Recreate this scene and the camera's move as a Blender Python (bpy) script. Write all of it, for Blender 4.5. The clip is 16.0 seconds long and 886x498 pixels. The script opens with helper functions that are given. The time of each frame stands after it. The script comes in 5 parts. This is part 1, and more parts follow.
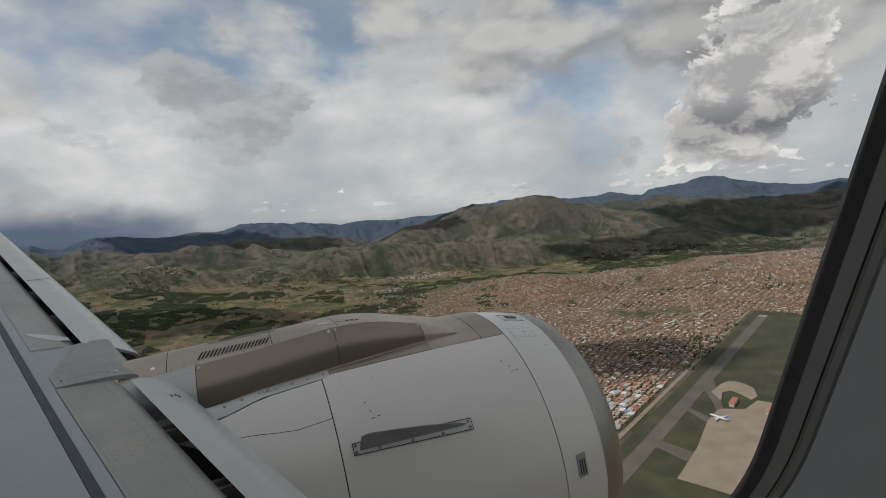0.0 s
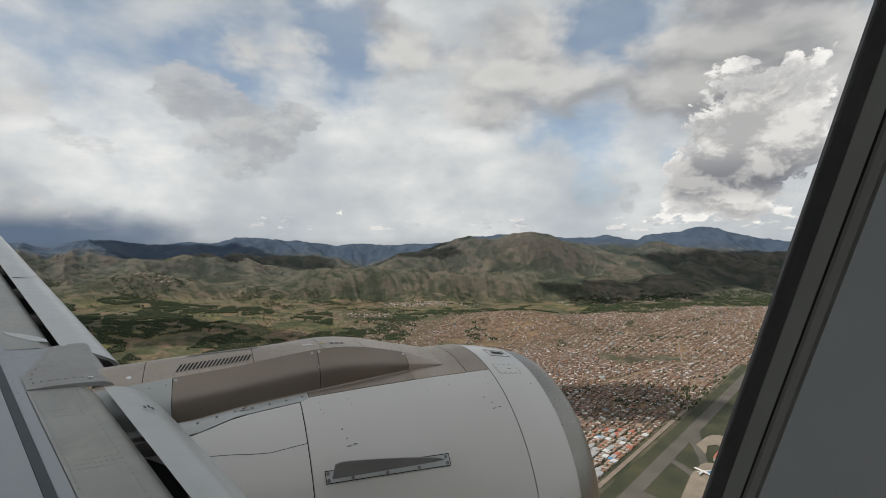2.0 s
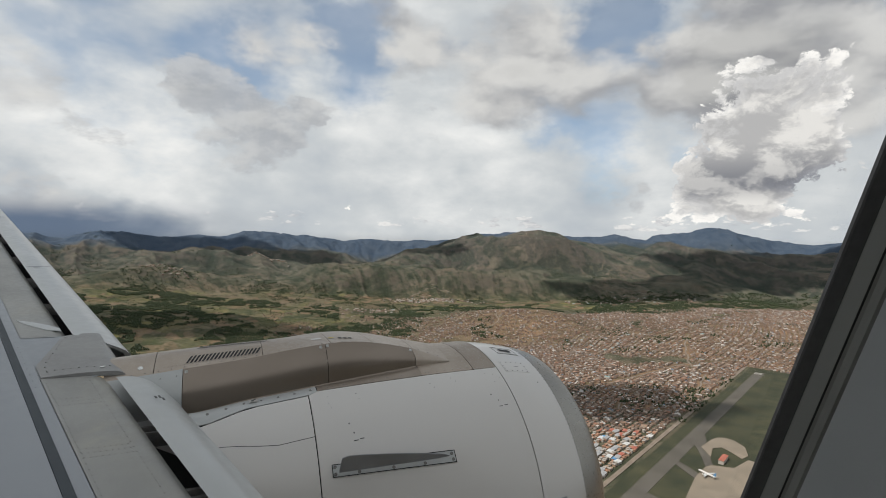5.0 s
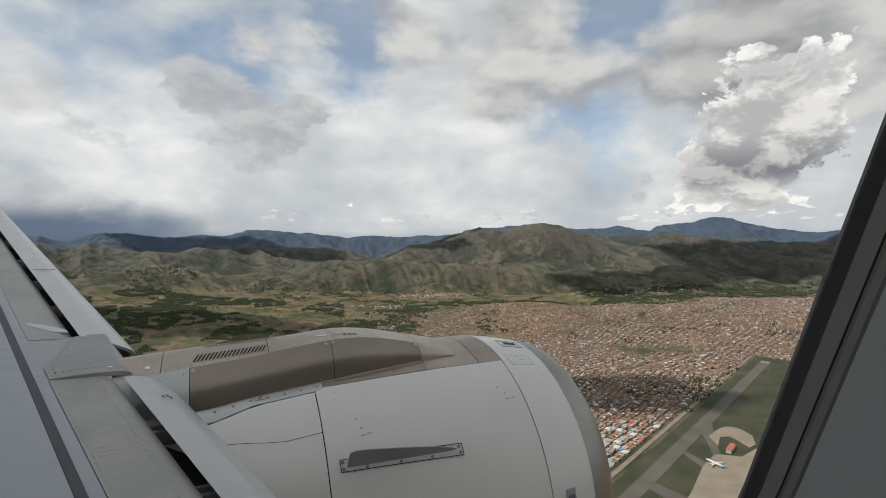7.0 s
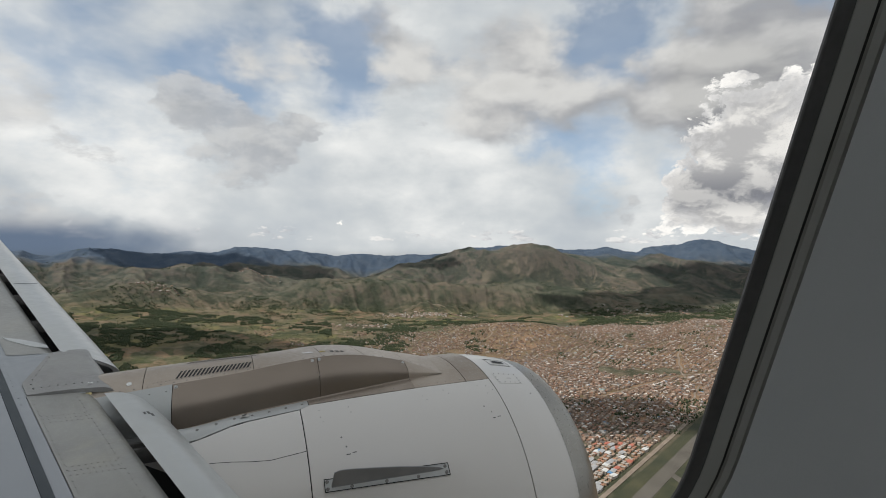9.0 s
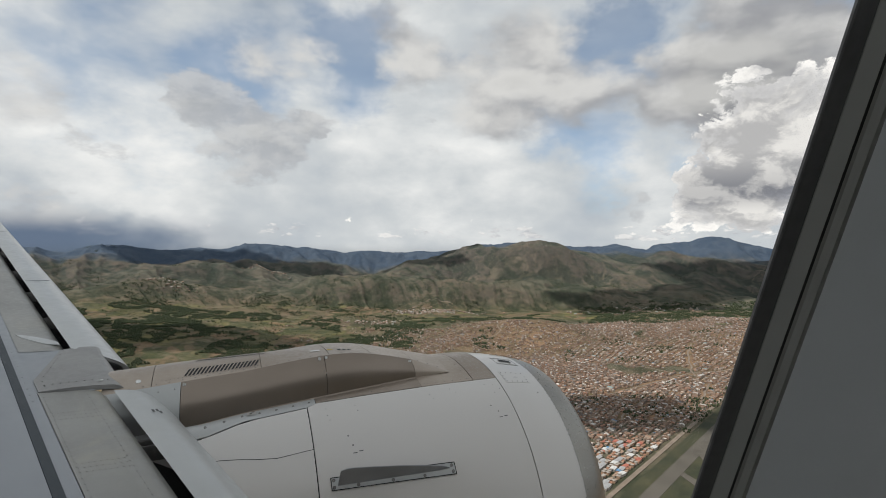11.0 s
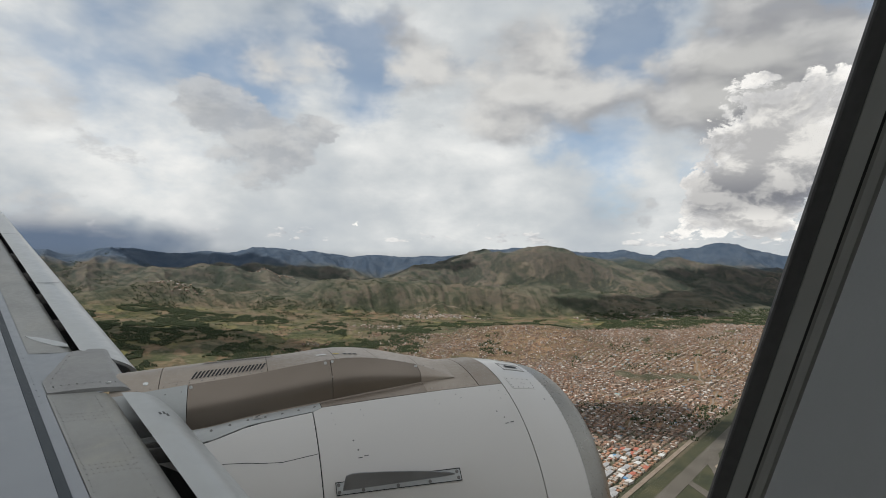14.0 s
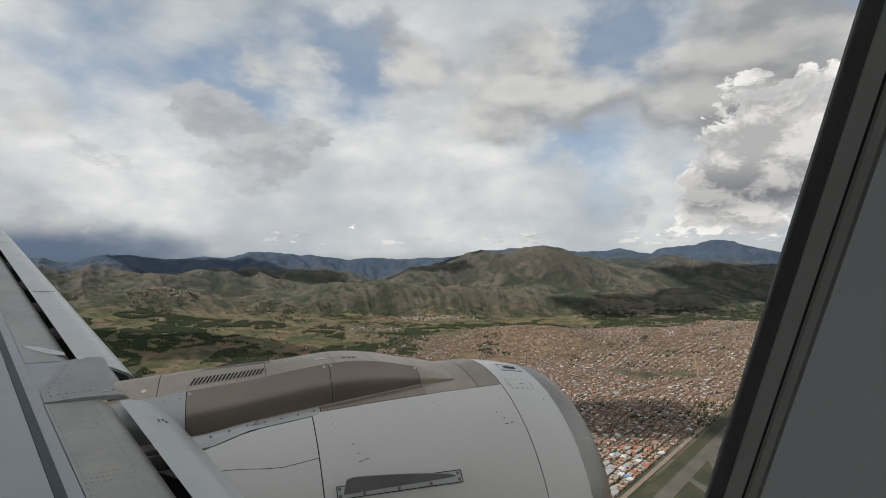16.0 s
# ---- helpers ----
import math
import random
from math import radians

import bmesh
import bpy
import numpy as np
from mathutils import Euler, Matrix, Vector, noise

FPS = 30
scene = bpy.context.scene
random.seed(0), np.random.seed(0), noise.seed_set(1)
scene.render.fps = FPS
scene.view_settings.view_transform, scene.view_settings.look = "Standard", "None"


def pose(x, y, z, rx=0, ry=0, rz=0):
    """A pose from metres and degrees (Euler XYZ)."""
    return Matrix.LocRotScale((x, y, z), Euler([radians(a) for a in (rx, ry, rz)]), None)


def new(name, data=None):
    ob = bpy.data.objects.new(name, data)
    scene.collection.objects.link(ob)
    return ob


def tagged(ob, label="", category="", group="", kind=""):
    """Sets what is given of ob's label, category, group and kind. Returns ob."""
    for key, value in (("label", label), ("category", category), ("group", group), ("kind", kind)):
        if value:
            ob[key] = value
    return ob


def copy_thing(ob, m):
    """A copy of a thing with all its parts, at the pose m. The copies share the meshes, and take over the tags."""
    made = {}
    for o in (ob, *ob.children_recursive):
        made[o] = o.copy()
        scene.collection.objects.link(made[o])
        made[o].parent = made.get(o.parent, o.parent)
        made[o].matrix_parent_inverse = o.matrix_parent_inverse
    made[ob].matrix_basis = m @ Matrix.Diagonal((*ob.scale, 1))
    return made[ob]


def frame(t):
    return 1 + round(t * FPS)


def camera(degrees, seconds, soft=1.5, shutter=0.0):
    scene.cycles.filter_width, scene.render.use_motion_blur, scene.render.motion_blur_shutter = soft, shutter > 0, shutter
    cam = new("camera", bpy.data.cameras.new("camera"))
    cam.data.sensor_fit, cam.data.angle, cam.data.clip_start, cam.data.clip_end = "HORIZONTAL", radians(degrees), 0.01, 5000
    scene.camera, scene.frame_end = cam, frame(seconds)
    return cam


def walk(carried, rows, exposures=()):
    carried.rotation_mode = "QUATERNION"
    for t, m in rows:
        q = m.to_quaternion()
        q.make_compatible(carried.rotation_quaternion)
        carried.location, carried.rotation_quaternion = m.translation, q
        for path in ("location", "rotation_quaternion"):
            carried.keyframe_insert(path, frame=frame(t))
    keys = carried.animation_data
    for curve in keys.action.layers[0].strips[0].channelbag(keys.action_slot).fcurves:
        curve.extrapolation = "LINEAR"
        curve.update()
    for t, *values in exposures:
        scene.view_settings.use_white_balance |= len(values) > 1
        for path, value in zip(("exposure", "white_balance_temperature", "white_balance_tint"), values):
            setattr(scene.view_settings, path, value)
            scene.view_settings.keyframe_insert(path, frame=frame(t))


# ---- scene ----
# ---- camera ----
EYE = 430.0
cam = camera(83.9, 16.0, 0.6)
ROWS = [
    (0.0, -0.0113, 0.0028, 429.9933, 84.892, 4.524, -0.407),
    (0.5, -0.0009, -0.0032, 429.9934, 85.371, 4.342, -0.356),
    (1.0, -0.0023, 0.0014, 429.9983, 86.588, 3.136, -0.315),
    (1.5, 0.0051, -0.0025, 430.0038, 86.692, 0.445, -0.706),
    (2.0, 0.0036, 0.0010, 429.9972, 88.306, -0.024, -0.769),
    (2.5, -0.0104, -0.0060, 430.0008, 87.516, -0.898, 0.024),
    (3.0, -0.0100, -0.0077, 429.9997, 87.337, -0.337, -0.262),
    (3.5, -0.0077, -0.0023, 429.9968, 87.711, -1.228, -0.134),
    (4.0, -0.0145, -0.0097, 429.9999, 87.677, -1.729, -0.037),
    (6.5, -0.0090, 0.0018, 430.0003, 88.393, 0.346, 0.361),
    (7.0, -0.0103, -0.0023, 429.9932, 87.344, 0.228, 0.431),
    (7.5, -0.0024, -0.0040, 429.9984, 87.507, -1.519, 0.105),
    (8.0, 0.0000, 0.0000, 430.0000, 88.200, -1.400, 0.000),
    (8.5, -0.0067, -0.0095, 429.9962, 88.565, -0.969, -0.285),
    (9.0, -0.0042, -0.0208, 429.9825, 89.570, -0.449, -0.785),
    (9.5, 0.0055, -0.0086, 429.9955, 89.109, -0.112, 0.175),
    (12.0, 0.0059, -0.0095, 429.9961, 89.370, -1.086, 0.007),
    (12.5, 0.0005, -0.0134, 429.9962, 89.441, -1.714, 0.305),
    (13.0, 0.0081, -0.0029, 429.9937, 88.803, -1.533, 0.677),
    (13.5, 0.0076, -0.0077, 429.9982, 88.850, -0.988, 0.805),
    (14.0, 0.0058, -0.0067, 429.9967, 89.747, -0.844, 0.950),
    (14.5, 0.0010, -0.0126, 429.9945, 89.077, -0.184, 0.967),
    (15.0, 0.0085, -0.0044, 429.9964, 89.553, -0.212, 0.756),
    (15.5, 0.0046, -0.0085, 429.9974, 89.761, 0.074, 0.535),
    (16.0, 0.0055, -0.0090, 429.9982, 89.931, 0.125, 0.590),
]
EXPOSURES = [(0.0, -0.35), (0.5, -0.2), (1.0, -0.45), (1.5, -0.18), (2.0, -0.08), (3.0, 0.0), (8.0, 0.0), (9.5, 0.06), (12.0, 0.0), (15.0, 0.0), (16.0, -0.1)]
walk(cam, [(t, pose(x, y, z, rx, ry, rz)) for t, x, y, z, rx, ry, rz in ROWS], EXPOSURES)
# the airliner's own axes: x to the nose, y out of the cabin window, z up, origin at the passenger's eye
AIR = pose(-0.0111, -0.0035, 429.9934, -2.1995, -0.2784, 24.2397)
FOC = 871.0


# the camera's middle view, which land and sky are placed to fit
VIEW = pose(0, 0, 0, 88.2, -1.4, 0).to_3x3()


def ahead(px, v):
    """The unit direction from the eye through column px and row v of the middle view."""
    return (VIEW @ Vector(((px - 784) / FOC, (441 - v) / FOC, -1.0))).normalized()


def level(px):
    """The view row of the true horizon at a view column."""
    return 414.0 + 0.0249 * (px - 784)


# ---- world, sun ----
SUN_WAY = Vector((-0.56, -0.22, 0.78)).normalized()
world = bpy.data.worlds.new("sky")
scene.world = world
world.use_nodes = True


def set_operation(n, v):
    n.operation = v


def set_clamp(n, v):
    n.use_clamp = v


def set_interpolation(n, v):
    n.interpolation_type = v


def set_data(n, v):
    n.data_type = v


def set_blend(n, v):
    n.blend_type = v


SETTERS = {"operation": set_operation, "use_clamp": set_clamp, "interpolation_type": set_interpolation, "data_type": set_data, "blend_type": set_blend}


class Nodes:
    """Short notation for a node tree."""

    def __init__(self, tree):
        self.tree = tree
        tree.nodes.clear()

    def add(self, kind, props=None, **inputs):
        n = self.tree.nodes.new(kind)
        for k, val in (props or {}).items():
            SETTERS[k](n, val)
        for k, val in inputs.items():
            self.put(n, k, val)
        return n

    def put(self, n, key, val):
        key = int(key[1:]) if key[0] == "i" and key[1:].isdigit() else key.replace("_", " ")
        sock = n.inputs[key]
        if isinstance(val, bpy.types.NodeSocket):
            self.tree.links.new(val, sock)
        else:
            sock.default_value = val

    def math(self, op, a, b=0.0, c=0.0, clamp=False):
        return self.add("ShaderNodeMath", {"operation": op, "use_clamp": clamp}, i0=a, i1=b, i2=c).outputs[0]

    def vmath(self, op, a, b=(0, 0, 0)):
        n = self.add("ShaderNodeVectorMath", {"operation": op}, i0=a, i1=b)
        return n.outputs["Value"] if op in ("DISTANCE", "LENGTH", "DOT_PRODUCT") else n.outputs["Vector"]

    def noise(self, vec, scale, detail=4.0, rough=0.55, distortion=0.0):
        n = self.add("ShaderNodeTexNoise", None, Vector=vec, Scale=scale, Detail=detail, Roughness=rough, Distortion=distortion)
        return n.outputs["Fac"]

    def noisecol(self, vec, scale, detail=4.0, rough=0.55):
        return self.add("ShaderNodeTexNoise", None, Vector=vec, Scale=scale, Detail=detail, Roughness=rough).outputs["Color"]

    def step(self, val, lo, hi, a=0.0, b=1.0, smooth=True):
        n = self.add("ShaderNodeMapRange", {"interpolation_type": "SMOOTHSTEP" if smooth else "LINEAR"}, Value=val)
        for k, q in (("From Min", lo), ("From Max", hi), ("To Min", a), ("To Max", b)):
            n.inputs[k].default_value = q
        return n.outputs["Result"]

    def mix(self, fac, a, b, blend="MIX"):
        n = self.add("ShaderNodeMix", {"data_type": "RGBA", "blend_type": blend})
        self.put(n, "i0", fac)
        for k, q in (("i6", a), ("i7", b)):
            self.put(n, k, q if isinstance(q, bpy.types.NodeSocket) else (*q[:3], 1.0))
        return n.outputs[2]

    def ramp(self, fac, stops, constant=False):
        n = self.add("ShaderNodeValToRGB", None, Fac=fac)
        n.color_ramp.interpolation = "CONSTANT" if constant else "LINEAR"
        els = n.color_ramp.elements
        while len(els) < len(stops):
            els.new(0.5)
        for e, (p, col) in zip(els, stops):
            e.position, e.color = p, (*col, 1.0)
        return n.outputs["Color"]


def build_sky():
    n = Nodes(world.node_tree)
    way = n.add("ShaderNodeTexCoord").outputs["Generated"]
    atmos = n.add("ShaderNodeTexSky")
    atmos.sky_type, atmos.sun_disc, atmos.altitude = "NISHITA", False, 3700.0
    atmos.sun_elevation, atmos.sun_rotation = math.asin(SUN_WAY.z), math.atan2(SUN_WAY.x, SUN_WAY.y)
    sky = atmos.outputs["Color"]
    blue = n.vmath("MULTIPLY", sky, (0.10, 0.125, 0.125))
    parts = n.add("ShaderNodeSeparateXYZ", None, Vector=way)
    warpcol = n.noisecol(n.vmath("MULTIPLY", way, (1.0, 1.0, 1.5)), 5.0, 7.0, 0.58)
    shift = n.vmath("SUBTRACT", warpcol, (0.5, 0.5, 0.5))
    warp = n.vmath("ADD", way, n.vmath("MULTIPLY", shift, (0.26, 0.26, 0.20)))

    def blob(px, v, radius, flat=1.0):
        c = ahead(px, v)
        d = n.vmath("DISTANCE", n.vmath("MULTIPLY", warp, (1.0, 1.0, flat)), (c.x, c.y, c.z * flat))
        return n.step(d, 0.0, radius, 1.0, 0.0)

    def total(blobs):
        t = None
        for gain, *b in blobs:
            q = n.math("MULTIPLY", blob(*b), gain)
            t = q if t is None else n.math("ADD", t, q)
        return t

    # high veil of thin cloud with gaps of blue
    soft = n.noise(n.vmath("MULTIPLY", way, (1.0, 1.0, 1.7)), 2.2, 6.0, 0.5, 0.15)
    mid = n.noise(n.vmath("MULTIPLY", way, (1.0, 1.0, 1.9)), 6.0, 8.0, 0.55, 0.1)
    veil = n.step(n.math("ADD", n.math("ADD", n.math("MULTIPLY", soft, 0.65), n.math("MULTIPLY", mid, 0.58)), total(LIGHTS)), 0.30, 0.86, smooth=False)
    col = n.ramp(veil, [(0.0, (0.27, 0.325, 0.39)), (0.35, (0.46, 0.505, 0.55)), (0.65, (0.60, 0.63, 0.645)), (1.0, (0.86, 0.865, 0.85))])
    gap = n.step(n.math("ADD", total(HOLES), n.math("MULTIPLY", n.math("SUBTRACT", 0.5, mid), 0.8)), 0.12, 0.66, 0.0, 0.62)
    col = n.mix(gap, col, blue)

    # lower heaped cloud, lit from above: bright crowns, grey bases
    def heaps(col, flat, scale, base, lo, hi, cover, grey, white, up, rough=0.57, thick=1.0, tower=0.0, puff=0.0):
        p = n.vmath("ADD", n.vmath("MULTIPLY", way, (1.0, 1.0, flat)), n.vmath("MULTIPLY", shift, (0.05, 0.05, 0.05)))
        def lumps(q, detail):
            f = n.noise(q, scale, detail, rough)
            if puff:
                cells = n.add("ShaderNodeTexVoronoi", None, Vector=n.vmath("ADD", q, n.vmath("MULTIPLY", shift, (0.10, 0.10, 0.10))), Scale=scale * 1.7, Detail=detail * 0.4, Roughness=0.55, Lacunarity=2.3)
                f = n.math("ADD", n.math("MULTIPLY", f, 1.0 - 0.4 * puff), n.math("MULTIPLY", n.math("SUBTRACT", 0.80, cells.outputs["Distance"]), 0.55 * puff))
            return f

        here = lumps(p, 10.0)
        above = lumps(n.vmath("ADD", p, (-0.35 * up, -0.2 * up, up)), 6.0 if puff else 5.0)
        dens = n.math("ADD", here, n.math("ADD", cover, base))
        mask = n.step(dens, lo, hi, 0.0, thick)
        lit = n.step(n.math("SUBTRACT", here, above), -0.20 if puff else -0.11, 0.20 if puff else 0.14)
        inner = n.step(dens, hi, hi + 0.28, 1.0, 0.80)
        if tower:
            # tall heaps: white towers over a shaded base, with low bright cloud behind
            high = parts.outputs["Z"]
            base_z, top_z, low_z = ahead(1400, 335).z, ahead(1400, 250).z, ahead(1400, 372).z
            rise = n.math("ADD", n.step(high, base_z, top_z), n.step(high, base_z, low_z))
            lit = n.math("ADD", n.math("MULTIPLY", lit, 1.0 - tower), n.math("MULTIPLY", rise, tower), clamp=True)
        body = n.mix(lit, grey, white)
        body = n.mix(1.0, body, n.add("ShaderNodeCombineColor", None, Red=inner, Green=inner, Blue=inner).outputs[0], "MULTIPLY")
        return n.mix(mask, col, body)

    col = heaps(col, 1.9, 4.6, -0.20, 0.46, 0.68, total(COVER), (0.35, 0.355, 0.37), (0.68, 0.675, 0.655), 0.07, 0.5, 0.95)
    col = heaps(col, 1.9, 9.0, -0.16, 0.52, 0.66, total(SCUD), (0.40, 0.415, 0.44), (0.58, 0.585, 0.585), 0.03, 0.6, 0.75)
    col = heaps(col, 1.4, 8.0, -0.25, 0.47, 0.57, n.math("ADD", total(CROWNS), 0.12), (0.27, 0.28, 0.31), (1.0, 0.98, 0.94), 0.055, 0.62, 1.0, 0.45, 0.9)
    z = parts.outputs["Z"]
    # a row of small heaps far off, close over the hills
    row = n.math("MULTIPLY", n.step(z, -0.004, 0.012), n.step(z, 0.066, 0.018))
    col = heaps(col, 2.4, 11.0, -0.24, 0.47, 0.58, n.math("MULTIPLY", row, 0.41), (0.40, 0.415, 0.45), (0.86, 0.85, 0.83), 0.022, 0.6, 0.8, 0.0, 0.6)
    # blue rain under the dark cloud beyond the wing
    rain = n.math("MULTIPLY", n.step(z, 0.055, 0.004), blob(60, 405, 0.42))
    col = n.mix(n.math("MULTIPLY", rain, 1.05, 0.0, True), col, (0.13, 0.175, 0.25))
    # rain veil low over the horizon, dark ground haze below it
    col = n.mix(n.step(z, -0.06, 0.0), (0.10, 0.12, 0.14), col)
    out = n.add("ShaderNodeBackground", None, Color=col, Strength=1.0)
    w = n.add("ShaderNodeOutputWorld")
    n.tree.links.new(out.outputs[0], w.inputs[0])


# gaps of blue (depth, view column, view row, radius) and bright or dark masses of cloud
HOLES = [(0.62, 1085, 70, 0.17), (0.5, 960, 215, 0.10), (0.65, 590, 10, 0.13), (0.65, 620, 125, 0.14), (0.55, 430, 90, 0.14), (0.60, 700, 20, 0.08), (0.60, 810, 90, 0.07), (0.52, 1060, 262, 0.14), (0.35, 220, 60, 0.35),
         (0.6, 1130, 5, 0.14), (0.45, 1250, 250, 0.10), (0.7, 1500, -80, 0.25)]
LIGHTS = [(0.22, 120, 150, 0.42), (0.16, 740, 320, 0.30), (0.10, 330, 330, 0.22), (-0.40, 40, 400, 0.22, 2.0), (-0.34, 260, 404, 0.17, 2.5), (-0.12, 420, 250, 0.2),
          (0.14, 900, 300, 0.25), (-0.12, 300, 20, 0.3), (0.10, 1250, 360, 0.2)]
COVER = [(-0.42, 1090, 72, 0.18), (-0.3, 1230, 40, 0.10), (0.40, 1120, 120, 0.46, 2.2), (0.36, 1430, 150, 0.34, 1.8), (0.34, 720, 70, 0.15), (0.26, 960, 30, 0.20), (0.30, 1300, 20, 0.30), (0.36, 500, 50, 0.13),
         (0.16, 80, 370, 0.26, 3.0), (0.16, 380, 395, 0.16, 4.0), (0.20, -200, 200, 0.4)]
SCUD = [(0.27, 350, 180, 0.12), (0.27, 420, 230, 0.16), (0.27, 530, 265, 0.11), (0.26, 490, 195, 0.08), (0.26, 550, 210, 0.07), (0.26, 760, 215, 0.07), (0.22, 1100, 355, 0.12, 2.0),
        (0.16, 60, 300, 0.25), (0.20, 940, 305, 0.06), (0.2, 1180, 330, 0.06)]
CROWNS = [(0.46, 1270, 310, 0.12), (0.44, 1340, 180, 0.14), (0.42, 1235, 245, 0.09), (0.44, 1310, 380, 0.10), (0.44, 1380, 235, 0.15), (0.40, 1310, 280, 0.11), (0.44, 1450, 180, 0.15), (0.44, 1430, 300, 0.15), (0.36, 1250, 385, 0.14, 1.8), (0.26, 1400, 405, 0.10, 3.0), (0.26, 980, 388, 0.11, 2.5),
          (0.27, 1110, 388, 0.12, 3.0), (0.22, 800, 388, 0.14, 4.0), (0.20, 560, 388, 0.14, 4.0), (0.22, 300, 380, 0.14, 4.0)]
build_sky()
lamp = bpy.data.lights.new("sun", "SUN")
lamp.energy, lamp.angle, lamp.color = 3.6, radians(0.9), (1.0, 0.95, 0.87)
sun = new("sun", lamp)
sun.matrix_world = Matrix.Translation((0, 0, 3000)) @ SUN_WAY.to_track_quat("Z", "Y").to_matrix().to_4x4()

# ---- materials ----


def material(name, a, b, scale=4.0, rough=0.5, metal=0.0, bump=0.0, bscale=60.0, stain=None, sfac=0.4, coat=0.0, streak=(1, 1, 1), rvar=0.1):
    m = bpy.data.materials.new(name)
    m.use_nodes = True
    n = Nodes(m.node_tree)
    at = n.add("ShaderNodeTexCoord").outputs["Object"]
    at = n.vmath("MULTIPLY", at, streak)
    big = n.noise(at, scale, 5.0, 0.6)
    small = n.noise(at, scale * 14, 4.0, 0.6)
    col = n.mix(n.step(n.math("ADD", n.math("MULTIPLY", big, 0.93), n.math("MULTIPLY", small, 0.07)), 0.32, 0.68), a, b)
    if stain:
        col = n.mix(n.math("MULTIPLY", n.step(n.noise(at, scale * 0.45, 7.0, 0.66, 0.6), 0.52, 0.75), sfac), col, stain)
    bs = n.add("ShaderNodeBsdfPrincipled", None, Base_Color=col, Metallic=metal)
    n.put(bs, "Roughness", n.step(small, 0.3, 0.7, max(rough - rvar, 0.03), rough + rvar))
    if coat:
        bs.inputs["Coat Weight"].default_value = coat
        bs.inputs["Coat Roughness"].default_value = 0.12
    if bump:
        bp = n.add("ShaderNodeBump", None, Strength=bump, Distance=0.002, Height=n.noise(at, bscale, 4.0, 0.6))
        n.put(bs, "Normal", bp.outputs[0])
    o = n.add("ShaderNodeOutputMaterial")
    n.tree.links.new(bs.outputs[0], o.inputs[0])
    return m


WHITE = material("white_gloss_paint", (0.606, 0.580, 0.556), (0.626, 0.602, 0.578), 0.5, 0.32, 0, 0.0, 20, (0.58, 0.57, 0.55), 0.02, 0.5, (1, 1, 1), 0.015)
PALE = material("pale_grey_paint", (0.44, 0.452, 0.45), (0.48, 0.49, 0.488), 1.2, 0.4, 0, 0.02, 30, (0.42, 0.41, 0.37), 0.35, 0.2)
WINGGREY = material("wing_grey_paint", (0.28, 0.30, 0.325), (0.32, 0.335, 0.36), 1.0, 0.42, 0, 0.02, 30, (0.33, 0.34, 0.35), 0.4)
NOSEGREY = material("warm_grey_worn_paint", (0.255, 0.253, 0.238), (0.320, 0.316, 0.300), 2.2, 0.45, 0, 0.03, 30, (0.42, 0.39, 0.32), 0.6)
TAUPE = material("taupe_fairing_paint", (0.24, 0.235, 0.23), (0.30, 0.295, 0.285), 2.5, 0.42, 0.15, 0.03, 30, (0.20, 0.18, 0.15), 0.4)
# darker than the top panels: the flank's dark reflection is put into the colour
BRONZE = material("dark_bronze_bare_metal", (0.198, 0.164, 0.135), (0.262, 0.220, 0.184), 0.8, 0.40, 1.0, 0.0, 40, (0.13, 0.105, 0.08), 0.3, 0, (1, 1, 2.5), 0.02)
BRONZETOP = material("weathered_metal_fairing", (0.35, 0.295, 0.245), (0.43, 0.37, 0.315), 2.4, 0.42, 0.55, 0.04, 40, (0.27, 0.22, 0.17), 0.5)
LIPMETAL = material("bare_inlet_metal", (0.27, 0.258, 0.235), (0.32, 0.308, 0.284), 3.0, 0.36, 0.8, 0.02, 40, (0.30, 0.28, 0.25), 0.4)
TINTED = material("dark_tinted_metal", (0.27, 0.225, 0.185), (0.34, 0.29, 0.245), 3.0, 0.42, 0.5, 0.04, 40, (0.24, 0.13, 0.10), 0.5)
STRAKE = material("grey_strake_paint", (0.25, 0.255, 0.275), (0.31, 0.315, 0.34), 6.0, 0.45, 0.1, 0.03, 60, (0.20, 0.19, 0.18), 0.4)
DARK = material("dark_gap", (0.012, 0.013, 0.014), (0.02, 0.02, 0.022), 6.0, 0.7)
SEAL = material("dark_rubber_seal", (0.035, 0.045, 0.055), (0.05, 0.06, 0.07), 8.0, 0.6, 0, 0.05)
INK = material("faded_marking_ink", (0.06, 0.06, 0.06), (0.10, 0.10, 0.10), 30.0, 0.6)
YELLOW = material("faded_yellow_marking", (0.50, 0.38, 0.05), (0.55, 0.43, 0.08), 30.0, 0.6)
STEEL = material("fastener_steel", (0.16, 0.155, 0.15), (0.22, 0.21, 0.20), 30.0, 0.45, 0.6)
BRIGHT = material("polished_fastener", (0.65, 0.65, 0.64), (0.75, 0.75, 0.74), 30.0, 0.3, 0.5)
RUBBER = material("black_window_seal", (0.062, 0.060, 0.056), (0.078, 0.075, 0.070), 20.0, 0.6, 0, 0.05, 200)
REVEAL = material("grey_window_reveal", (0.36, 0.355, 0.325), (0.41, 0.405, 0.375), 12.0, 0.6, 0, 0.05, 300)
PANEL = material("grey_cabin_panel", (0.60, 0.61, 0.612), (0.65, 0.655, 0.657), 5.0, 0.55, 0, 0.06, 500)
CABIN = material("cabin_lining", (0.66, 0.66, 0.65), (0.74, 0.74, 0.73), 2.0, 0.7)

# ---- helpers for meshes ----


